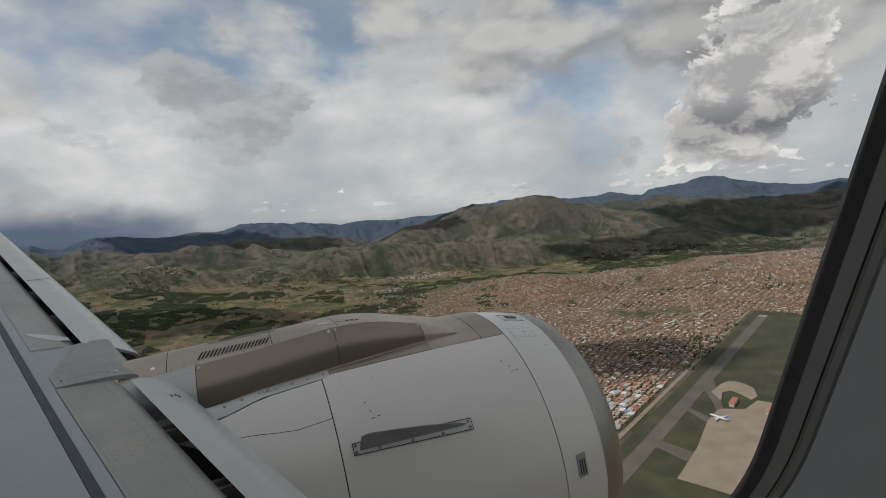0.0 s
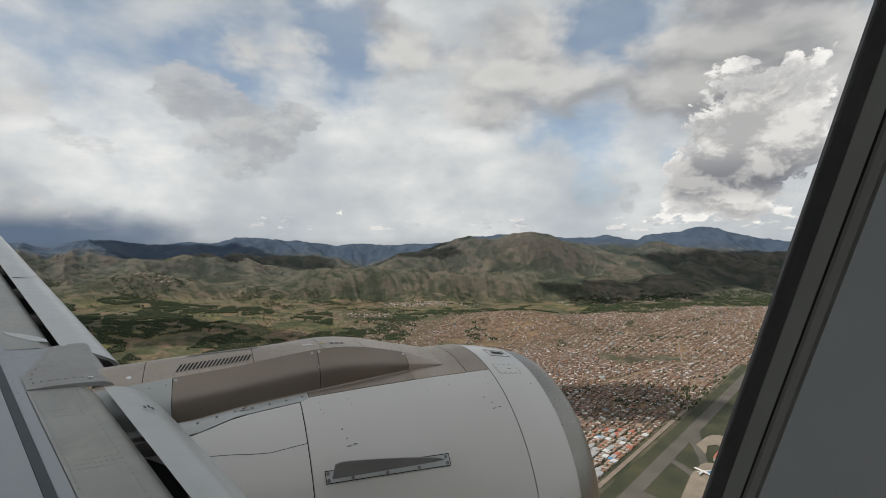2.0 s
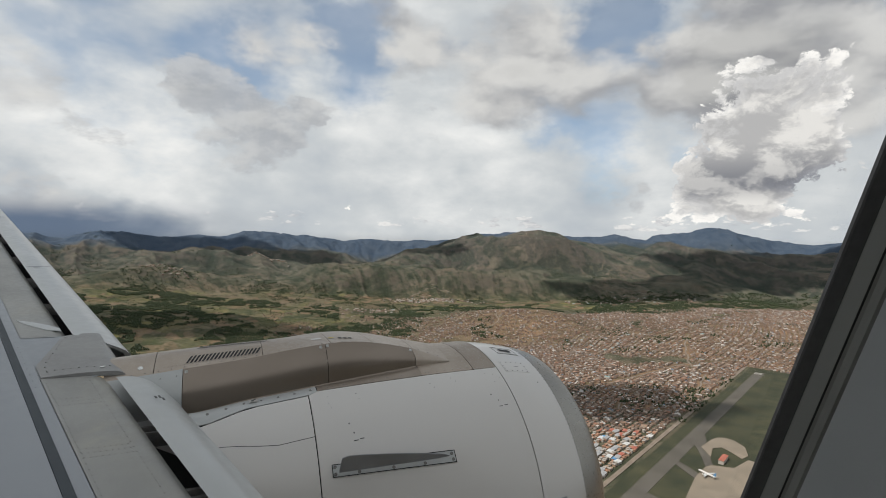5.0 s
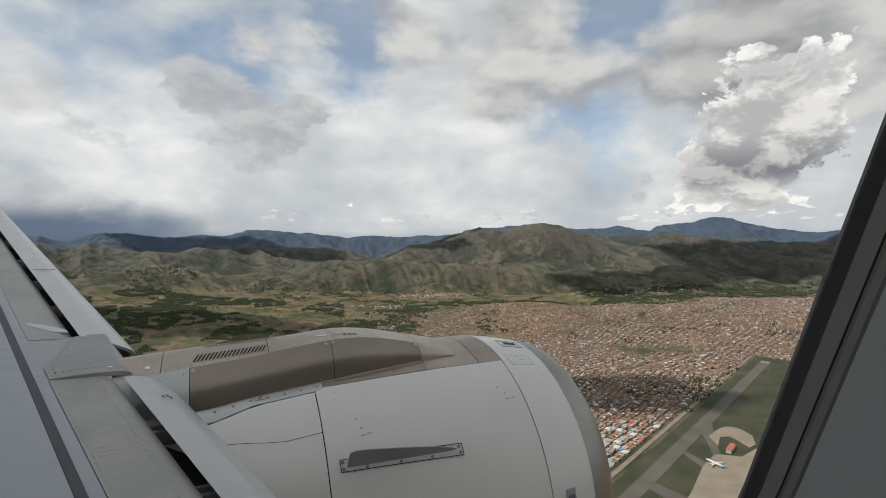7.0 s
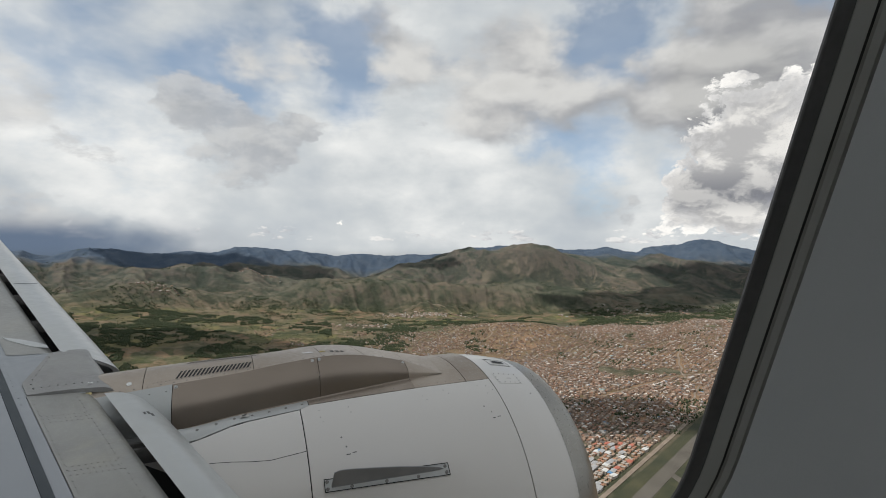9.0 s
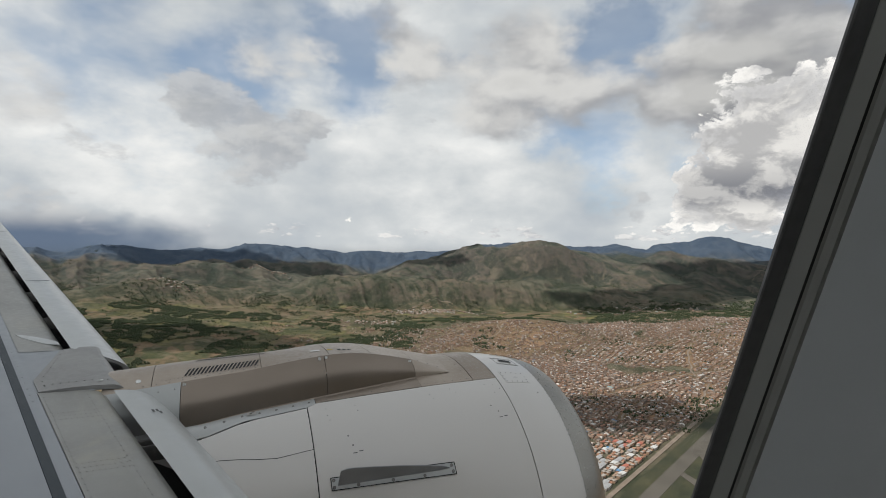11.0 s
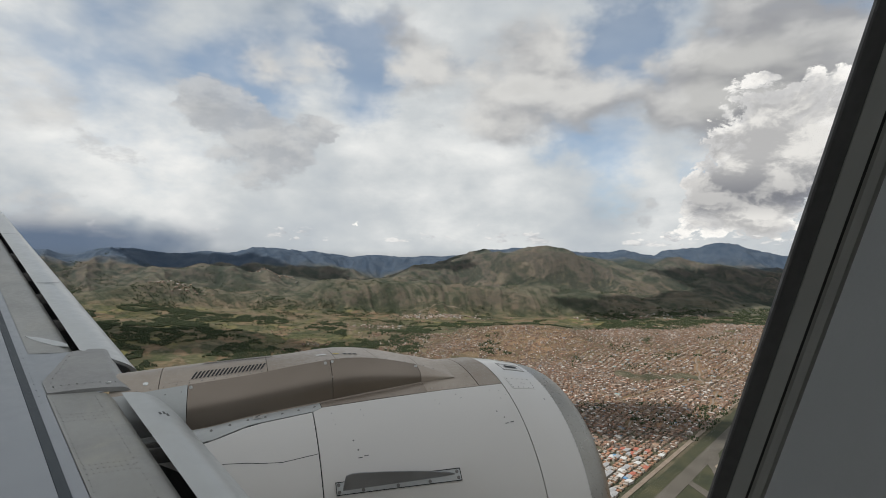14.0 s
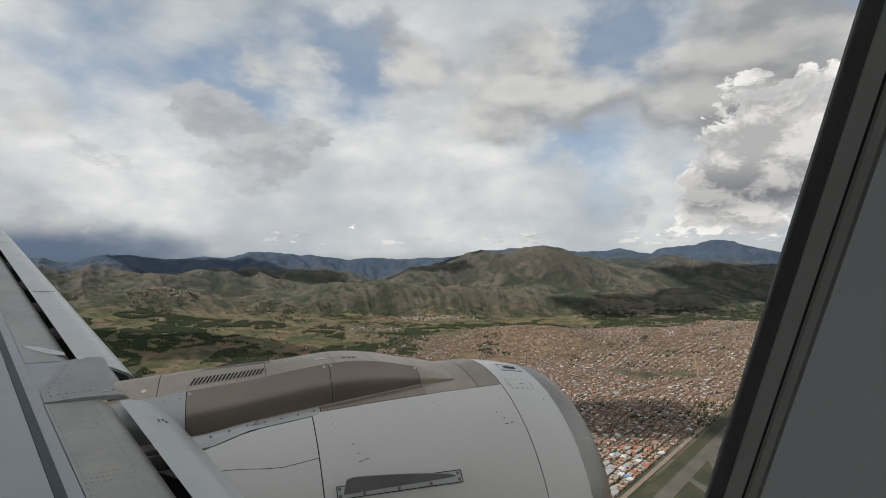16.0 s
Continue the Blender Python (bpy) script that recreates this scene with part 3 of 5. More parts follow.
def fairing(a, b):
    s = 0.075 + (0.79 - 0.075) * a
    back = 0.44 - 0.24 * max(0, (a - 0.25) / 0.75) if a > 0.25 else 0.44
    c = back + (-0.10 - back) * b
    drop = -0.16 * max(0, (b - 0.72) / 0.28) ** 2
    return plan(s, c, 0.006 + drop + 0.015 * math.sin(math.pi * b))


part("pylon_fairing", sheet(fairing, span(0, 1, 20), span(0, 1, 20), 0.03, lambda a, b: down), TAUPE, wing, "dark taupe fairing plate over the pylon")


def worn(u, v):
    """A leaf of pale worn paint, pointed outboard, its outline shaped to fit the camera's view."""
    hi = lerp(u, [(0, 1.195), (0.38, 1.146), (0.64, 1.085), (0.79, 1.052), (1, 0.98)])
    lo = lerp(u, [(0, 1.19), (0.1, 1.12), (0.38, 1.03), (0.64, 0.95), (0.79, 0.935), (1, 0.914)])
    return plan(lo + (hi - lo) * v, 0.42 - 0.235 * u, 0.004 + 0.003 * math.sin(math.pi * v))


part("wear_plate", sheet(worn, span(0, 1, 20), span(0, 1, 7), 0.004, lambda u, v: down), PALE, wing, "pale worn plate")


def slat(name, s0, s1, section, label, cut=None):
    """A slat along the wing; cut shapes its inboard end, as offsets along the section."""
    inner = [(c * 0.86 + 0.012, z * 0.86 - 0.012) for c, z in reversed(section[1:])]
    cut = cut or [0.0] * len(section)
    ends = cut + list(reversed(cut[1:]))
    rings = [[plan(s + e * (s1 - s) / (s1 - s0), c, z) for (c, z), e in zip(section + inner, ends)] for s in span(s0, s1, 40)]
    return part(name, loft(rings, True, True), PALE, wing, label)


ins = slat("slat", INNER, -0.005, [(0.070, 0.012), (0.02, 0.012), (-0.03, 0.006), (-0.085, -0.012), (-0.135, -0.04), (-0.185, -0.08), (-0.235, -0.138), (-0.262, -0.21), (-0.25, -0.28), (-0.2, -0.33)], "pale grey inboard slat, extended")
outs = slat("slat", 0.78, OUTER, [(0.140, 0.018), (0.08, 0.020), (0.01, 0.014), (-0.05, -0.004), (-0.11, -0.035), (-0.165, -0.078), (-0.215, -0.135), (-0.24, -0.20), (-0.22, -0.27), (-0.17, -0.31)], "pale grey outboard slat, extended", [0.0, -0.06, -0.14, -0.18, -0.17, -0.12, -0.05, 0.0, 0.0, 0.0])
bars("marking", [(-0.33, -0.045), (-0.33, -0.065), (-0.36, -0.075)], INK, ins, 0.035, 0.012, lambda s, c, l: plan(s, c, 0.012))
bars("joint", [(2.9, 0.02), (6.2, 0.02)], SEAL, outs, 0.02, 0.2, lambda s, c, l: plan(s, c, 0.022))
# added near-black sheets stand in for the shade inside the slat gaps
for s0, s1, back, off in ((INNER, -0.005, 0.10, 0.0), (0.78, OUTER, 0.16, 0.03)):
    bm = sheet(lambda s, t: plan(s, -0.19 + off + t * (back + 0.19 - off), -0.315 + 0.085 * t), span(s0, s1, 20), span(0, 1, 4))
    part("gap_sheet", bm, DARK, wing, "near-black sheet closing the slat gap from below")
# slat tracks in the gap
for s in (-0.62, -1.22, 1.7, 2.6, 3.6, 4.8):
    bm = bmesh.new()
    off = 0.06 if s > 0 else 0.0
    for k in range(2):
        m = Matrix.Translation(plan(s + 0.06 * k, 0.06 + off, -0.07))
        box(bm, (-0.09, -0.012, -0.05), (0.1, 0.012, 0.03), m)
    part("slat_track", bm, STEEL, wing)
bm = bmesh.new()
for s in span(-3.2, 0.0, 64):
    disc(bm, plan(s, 0.425), (0, 0, 1), 0.0034)
    disc(bm, plan(s, 0.205), (0, 0, 1), 0.0036)
for s0 in (-0.30, -0.86, -1.45):
    for ds in (0, 0.04, 0.08):
        for c in span(0.22, 0.42, 9):
            disc(bm, plan(s0 + ds, c), (0, 0, 1), 0.0029)
for b in span(0.08, 0.7, 9):
    disc(bm, fairing(0.12, b), (0, 0, 1), 0.0042, 6, 0.003)
for a in span(0.1, 0.95, 9):
    disc(bm, fairing(a, 0.08), (0, 0, 1), 0.0042, 6, 0.003)
for s in span(-0.05, 0.8, 10):
    disc(bm, plan(s, 0.485), (0, 0, 1), 0.004)
tagged(part("rivets", bm, STEEL, wing), kind="stuff")
studs("plug", [(fairing(0.10, 0.62), Vector((0, 0, 1))), (crown(-0.50, 0.13), Vector((0, -0.5, 0.8)))], BRIGHT, wing, 0.016, 12, 0.004)

# ---- the cabin wall with its window ----
WX1, WZ0, WZ1, WX0, WR = 0.1710, -0.147, 0.165, -0.125, 0.055


def wall_at(x, z, out=0.0):
    return Vector((x, 0.13 - 0.35 * z - 0.25 * x + out, z))


def window_loop(grow, count=14):
    pts = []
    r = WR + grow
    for cx, cz, a0 in ((WX1 - WR, WZ1 - WR, 0), (WX0 + WR, WZ1 - WR, 90), (WX0 + WR, WZ0 + WR, 180), (WX1 - WR, WZ0 + WR, 270)):
        for i in range(count):
            a = radians(a0 + 90 * i / (count - 1))
            pts.append((cx + r * math.cos(a), cz + r * math.sin(a)))
    return pts


def rings_between(name, steps, mat, parent, label=""):
    rings = [[wall_at(x, z, out) for x, z in window_loop(g)] for g, out in steps]
    return part(name, loft(rings), mat, parent, label)


window = thing("window_1", "oval cabin window with black seal and grey reveal", "window", AIR, kind="structure")
rings_between("window_seal", [(0.12, 0.04), (0.002, 0.003), (0.0004, 0.0008), (0.0004, 0.0), (0.0058, -0.0004), (0.0062, 0.0012)], RUBBER, window, "black rubber window seal")
rings_between("window_reveal", [(0.0062, 0.0012), (0.0066, 0.0), (0.0126, -0.0010), (0.0130, 0.0004)], REVEAL, window, "dark grey plastic window reveal")
rings_between("groove", [(0.0130, 0.0004), (0.0131, 0.003), (0.0141, 0.003), (0.0142, -0.0006)], RUBBER, window)
rings_between("window_bezel", [(0.0142, -0.0006), (0.0146, -0.0014), (0.0172, -0.0022), (0.0176, -0.0012), (0.0178, -0.0030)], REVEAL, window)
bm = bmesh.new()
pane = [bm.verts.new(wall_at(x, z, 0.004)) for x, z in window_loop(0.003)]
bm.faces.new(pane)
glass = bpy.data.materials.new("window_pane")
glass.use_nodes = True
gn = Nodes(glass.node_tree)
gm = gn.add("ShaderNodeMixShader")
gn.tree.links.new(gn.math("MULTIPLY", gn.add("ShaderNodeFresnel", None, IOR=1.3).outputs[0], 0.6), gm.inputs[0])
gn.tree.links.new(gn.add("ShaderNodeBsdfTransparent").outputs[0], gm.inputs[1])
gn.tree.links.new(gn.add("ShaderNodeBsdfGlossy", None, Roughness=0.02).outputs[0], gm.inputs[2])
gn.tree.links.new(gm.outputs[0], gn.add("ShaderNodeOutputMaterial").inputs[0])
pane_ob = part("pane", bm, glass, window, "clear acrylic pane", False)
pane_ob.visible_shadow = False


# side wall: a panel with the window's opening through it, leaning in towards the top, cabin behind open on its far side
def wall_panel():
    bm = bmesh.new()
    n = 14
    hole = window_loop(0.0178)
    far = []
    for i in range(len(hole)):
        q, k = divmod(i, n)
        t = radians(90 * q + 90 * k / (n - 1))
        w = max(abs(math.cos(t)), abs(math.sin(t)))
        far.append((0.033 + 0.95 * math.cos(t) / w, -0.01 + 0.62 * math.sin(t) / w))
    a = [bm.verts.new(wall_at(x, z, -0.003)) for x, z in hole]
    mid = [bm.verts.new(wall_at(x + (fx - x) * 0.08, z + (fz - z) * 0.08, -0.006)) for (x, z), (fx, fz) in zip(hole, far)]
    b = [bm.verts.new(wall_at(x, z, -0.006)) for x, z in far]
    o = [bm.verts.new(wall_at(x, z, 0.04)) for x, z in far]
    i2 = [bm.verts.new(wall_at(x, z, 0.04)) for x, z in window_loop(0.12)]
    k = len(hole)
    for p, q in ((a, mid), (mid, b), (b, o), (o, i2)):
        for j in range(k):
            bm.faces.new((p[j], p[(j + 1) % k], q[(j + 1) % k], q[j]))
    return bm


side = link("wall_window", wall_panel(), PANEL, AIR)
tagged(side, "grey plastic cabin side wall panel round the window", "wall", kind="structure")


def plain(name, lo, hi, label, cat, mat=CABIN):
    bm = bmesh.new()
    box(bm, lo, hi)
    return tagged(link(name, bm, mat, AIR, None, False), label, cat, kind="structure")


plain("wall_fore", (3.0, -3.3, -1.3), (3.04, 0.3, 0.98), "plain cabin partition ahead", "wall")
plain("wall_aft", (-3.04, -3.3, -1.3), (-3.0, 0.9, 0.98), "plain cabin partition behind", "wall")
plain("floor", (-3.04, -3.3, -1.34), (3.04, 0.9, -1.30), "plain cabin floor", "floor")
plain("ceiling", (-3.04, -3.3, 0.98), (3.04, 0.9, 1.02), "plain cabin ceiling", "ceiling")
plain("wall_low", (-3.0, 0.42, -1.3), (3.0, 0.46, -0.62), "cabin wall below the windows", "wall")
plain("wall_high", (-3.0, -0.18, 0.58), (3.0, -0.14, 0.98), "cabin wall above the windows", "wall")
plain("wall_side", (0.96, -0.2, -0.66), (3.0, -0.16, 0.6), "cabin side wall ahead of the window panel", "wall")
plain("wall_side", (-3.0, 0.40, -0.66), (-0.9, 0.44, 0.6), "cabin side wall behind the window panel", "wall")
# unseen far side left open in a wide band, added to brighten the window panel
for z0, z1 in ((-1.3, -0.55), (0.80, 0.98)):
    plain("wall_across", (-3.0, -3.3, z0), (3.0, -3.26, z1), "unseen far cabin wall strip, open between to let in light", "wall")
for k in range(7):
    plain("wall_pillar", (-3.0 + 0.95 * k, -3.3, -0.55), (-2.88 + 0.95 * k, -3.26, 0.80), "unseen post in the light opening of the far wall", "wall")

# ---- the land ----
def lattice(ix, iy, seed):
    h = (ix.astype(np.int64) * 374761393 + iy.astype(np.int64) * 668265263 + seed * 974634721) & 0xFFFFFFFF
    h = ((h ^ (h >> 13)) * 1274126177) & 0xFFFFFFFF
    return ((h ^ (h >> 16)) & 0xFFFF) / 65535.0


def smooth_noise(x, y, seed=0):
    ix, iy = np.floor(x), np.floor(y)
    fx, fy = x - ix, y - iy
    fx, fy = fx * fx * (3 - 2 * fx), fy * fy * (3 - 2 * fy)
    a, b = lattice(ix, iy, seed), lattice(ix + 1, iy, seed)
    c, d = lattice(ix, iy + 1, seed), lattice(ix + 1, iy + 1, seed)
    return (a + (b - a) * fx) * (1 - fy) + (c + (d - c) * fx) * fy


def fbm(x, y, octaves=4, seed=0, ridged=False, gain=0.5):
    total, amp, norm = 0.0, 1.0, 0.0
    for k in range(octaves):
        q = smooth_noise(x * 2 ** k + 17.3 * k, y * 2 ** k - 9.1 * k, seed + k)
        total = total + amp * (1 - np.abs(2 * q - 1) if ridged else q)
        norm += amp
        amp *= gain
    return total / norm


# crests and hollows shaped to fit the middle view: chosen distance, then view column and row (see ahead())
LAND = [
    (2350, [(-500, 542), (100, 556), (300, 562), (450, 566), (600, 567), (700, 571), (780, 568), (850, 560), (900, 556), (960, 559), (1040, 574), (1200, 583), (1400, 588), (1900, 600)]),
    (2800, [(-500, 520), (100, 531), (300, 536), (450, 541), (600, 543), (750, 547), (900, 550), (1000, 553), (1250, 559), (1450, 566), (1900, 577)]),
    (3150, [(-500, 502), (60, 511), (300, 517), (430, 519), (560, 524), (690, 532), (800, 535), (900, 538), (1000, 541), (1100, 542), (1250, 548), (1400, 555), (1900, 566)]),
    (3500, [(-500, 478), (60, 480), (150, 483), (250, 477), (300, 475), (370, 483), (420, 492), (470, 499), (520, 490), (550, 483), (600, 479), (650, 479), (760, 482), (850, 479), (900, 484), (960, 490), (1000, 498), (1050, 508), (1120, 520), (1250, 534), (1400, 546), (1900, 560)]),
    (3720, [(-500, 482), (60, 484), (250, 485), (450, 496), (560, 488), (650, 484), (800, 484), (900, 485), (1000, 486), (1060, 494), (1120, 504), (1250, 515), (1400, 528), (1900, 545)]),
    (4100, [(-500, 452), (60, 454), (250, 458), (330, 452), (420, 460), (560, 468), (680, 466), (760, 458), (800, 449), (830, 437), (870, 431), (910, 427), (950, 422), (1000, 427), (1050, 439), (1100, 450), (1150, 462), (1210, 470), (1300, 484), (1400, 498), (1900, 520)]),
    (4350, [(-500, 432), (60, 434), (150, 437), (250, 441), (330, 437), (420, 441), (560, 444), (610, 443), (660, 458), (700, 446), (760, 437), (800, 432), (860, 436), (1000, 438), (1100, 444), (1180, 448), (1250, 452), (1330, 462), (1450, 474), (1900, 490)]),
    (4700, [(-500, 405), (60, 416), (110, 424), (150, 416), (180, 412), (230, 413), (300, 419), (340, 415), (400, 416), (432, 410), (455, 412), (500, 418), (560, 424), (590, 426), (610, 431), (650, 428), (700, 432), (760, 429), (800, 428), (840, 423), (860, 422), (900, 425), (1000, 430), (1140, 432), (1152, 424), (1165, 420), (1200, 417), (1245, 414), (1300, 418), (1340, 428), (1380, 436), (1440, 444), (1900, 455)]),
    (4950, [(-500, 420), (500, 428), (784, 438), (1900, 465)]),
]


def land_height(x, y):
    """Height of the bare land at plan positions (arrays)."""
    x, y = np.asarray(x, float), np.asarray(y, float)
    r = np.hypot(x, y) + 1e-6
    front = np.clip((y / r - 0.30) / 0.25, 0, 1)
    front = front * front * (3 - 2 * front)
    depth = np.maximum(y, r * 0.4)
    px = 784 + FOC * x / depth
    px = np.clip(px, -500, 1900)
    zs = [np.zeros_like(r), (fbm(x / 500, y / 500, 3, 5) - 0.5) * 30 * np.clip((-x - 100) / 500, 0, 1)]
    rs = [0.0, 1900.0]
    wob = (fbm(x / 700, y / 700, 3, 31) - 0.5) * 260
    for rad, line in LAND:
        v = np.interp(px, [a for a, _ in line], [b for _, b in line])
        zs.append(EYE - rad * (depth / r) * (v - level(px)) / FOC)
        rs.append(float(rad))
    rr = np.clip(r + wob * np.clip((r - 2500) / 300, 0, 1) * np.clip((4300 - r) / 300, 0, 1), 0, rs[-1] - 1)
    z = np.zeros_like(r)
    for k in range(len(rs) - 1):
        t = np.clip((rr - rs[k]) / (rs[k + 1] - rs[k]), 0, 1)
        t = t * t * (3 - 2 * t) if k > 1 else t
        z = np.where((rr >= rs[k]) & (rr < rs[k + 1]), zs[k] + (zs[k + 1] - zs[k]) * t, z)
    rough = np.clip((r - 1900) / 900, 0, 1)
    hill = np.clip((r - 2900) / 400, 0, 1)
    z = z + rough * (fbm(x / 260, y / 260, 4, 11) - 0.5) * 26
    # gullies running aslant down the escarpment
    g = fbm(np.arctan2(x, y) * 54 + r / 210 + 2.2 * fbm(x / 400, y / 400, 2, 77), r / 1300, 3, 21, True, 0.5)
    scarp = np.clip((r - 3120) / 150, 0, 1) * np.clip((3620 - r) / 200, 0, 1)
    z = z - scarp * (0.6 - g) * 28
    # spurs and hollows of the higher hills, aslant to the view
    wx, wy = x + 240 * fbm(x / 500, y / 500, 3, 13), y + 240 * fbm(x / 500, y / 500, 3, 14)
    spur = fbm((wx * 0.8 + wy * 0.6) / 420 + 3.1, (wy * 0.8 - wx * 0.6) / 760, 4, 91, True, 0.42)
    high = np.clip((r - 3350) / 400, 0, 1) * np.clip((4800 - r) / 300, 0, 1)
    z = z + high * (spur - 0.60) * 200
    z = z + hill * (fbm(wx / 150, wy / 150, 4, 41, True, 0.5) - 0.6) * 24 * np.clip((4600 - r) / 300, 0.4, 1)
    crag = np.clip((r - 4300) / 300, 0, 1) * np.clip((4930 - r) / 120, 0, 1)
    z = z + crag * (fbm(x / 120, y / 120, 4, 131, True, 0.55) - 0.6) * 34
    wild = (fbm(x / 900, y / 900, 4, 55) - 0.45) * 160 * np.clip((r - 1500) / 2500, 0, 1)
    return z * front + wild * (1 - front)


# airport axes: origin on the runway, a along it, b away from the town
A0, AWAY, BWAY = Vector((558, 1042)), Vector((0.677, 0.736)), Vector((0.736, -0.677))


def field_axes(x, y):
    dx, dy = np.asarray(x, float) - A0.x, np.asarray(y, float) - A0.y
    return dx * AWAY.x + dy * AWAY.y, dx * BWAY.x + dy * BWAY.y


def town_density(x, y):
    """0 where there is open land, 1 in the packed town."""
    r = np.hypot(x, y)
    a, b = field_axes(x, y)
    px = 784 + FOC * x / np.maximum(y, 1)
    edge = -100 + (fbm(x / 300, y / 300, 3, 61) - 0.5) * 500 + np.clip((2100 - y) / 1500, 0, 1) * -250
    d = np.clip((x - edge) / 180, 0, 1)
    thin = 0.45 * np.clip((x - edge + 650) / 250, 0, 1) * np.clip((fbm(x / 160, y / 160, 3, 73) - 0.44) / 0.06, 0, 1) * (y > 1500)
    d = np.maximum(d, thin)
    far = 2480 + np.clip((px - 980) / 250, 0, 1) * 520 + (fbm(x / 250, y / 250, 3, 63) - 0.5) * 200
    d = d * np.clip((far - r) / 120, 0, 1)
    green = fbm(x / 210, y / 210, 4, 67) - 0.12 * np.clip((1700 - y) / 300, 0, 1)
    d = d * np.clip((0.70 - green) / 0.06, 0, 1)
    d = np.where((b <= -62) & (b > -318) & (y > 690) & (y < 1195) & (px > 1005) & (px < 1305), 0, d)
    d = np.where((b > -62) & (a > -900) & (a < 725) & (b < 330), 0, d)
    hill = np.clip(1 - np.hypot((x - 330) / 420, (y - 2150) / 420), 0, 1)
    d = d * (1 - np.clip(hill * 1.6, 0, 0.62))
    d = d * (1 - 0.42 * np.clip((y - 1850) / 250, 0, 1) * np.clip((fbm(x / 90, y / 90, 3, 79) - 0.36) / 0.1, 0, 1))
    return d * (y > 60)


def build_ground():
    fine = np.radians(np.linspace(-62, 62, 900))
    rest = np.radians(np.linspace(62, 298, 100))[1:-1]
    phi = np.concatenate([fine, rest])
    r1 = np.concatenate([np.linspace(8, 400, 14), np.linspace(430, 2000, 90), np.linspace(2008, 4950, 360)])
    P, R = np.meshgrid(phi, r1)
    X, Y = R * np.sin(P), R * np.cos(P)
    Z = land_height(X, Y)
    nr, na = X.shape
    verts = np.stack([X.ravel(), Y.ravel(), Z.ravel()], 1)
    idx = np.arange(nr * na).reshape(nr, na)
    nxt = np.roll(idx, -1, 1)
    faces = np.stack([idx[:-1], idx[1:], nxt[1:], nxt[:-1]], -1).reshape(-1, 4)[:, ::-1]
    me = bpy.data.meshes.new("ground")
    me.from_pydata(verts.tolist(), [], faces.tolist())
    # kinds of cover: town soil, fields, blue haze tint rising with distance
    town = town_density(X, Y).ravel()
    town = np.maximum(town, np.clip(1.7 * (1 - np.hypot((X - 330) / 420, (Y - 2150) / 420)), 0, 0.9).ravel())
    rr = R.ravel()
    px = (784 + FOC * X / np.maximum(Y, 1)).ravel()
    left = np.clip((900 - px) / 300, 0, 1)
    fields = np.clip((3150 - rr) / 300, 0, 1) * np.clip((rr - 300) / 300, 0, 1)
    fields = np.maximum(fields * left, np.clip((3300 - rr) / 150, 0, 1) * np.clip((rr - 2600) / 150, 0, 1)) * (1 - town)
    a, b = field_axes(X.ravel(), Y.ravel())
    fields = np.where((b > -60) & (b < 330) & (a > -900) & (a < 725), 0, fields)
    far_haze = np.clip((rr - 3000) / 1200, 0, 1) * 0.2 + 0.8 * np.clip((rr - 4280) / 200, 0, 1)
    # how hollow the land is: hollows get a darker scrub green
    mean = np.zeros_like(Z)
    for k in (3, 7):
        mean += (np.roll(Z, k, 0) + np.roll(Z, -k, 0) + np.roll(Z, k, 1) + np.roll(Z, -k, 1)) / 8
    hollow = np.clip((mean - Z) / 5.0, 0, 1).ravel() * np.clip((rr - 2400) / 500, 0, 1)
    col = np.stack([town, fields, far_haze, hollow], 1).astype(np.float32)
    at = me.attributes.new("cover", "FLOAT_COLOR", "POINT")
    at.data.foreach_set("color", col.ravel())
    me.polygons.foreach_set("use_smooth", [True] * len(me.polygons))
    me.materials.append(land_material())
    ob = new("ground", me)
    return tagged(ob, "green and brown valley floor rising to bare mountains", "ground", kind="structure")


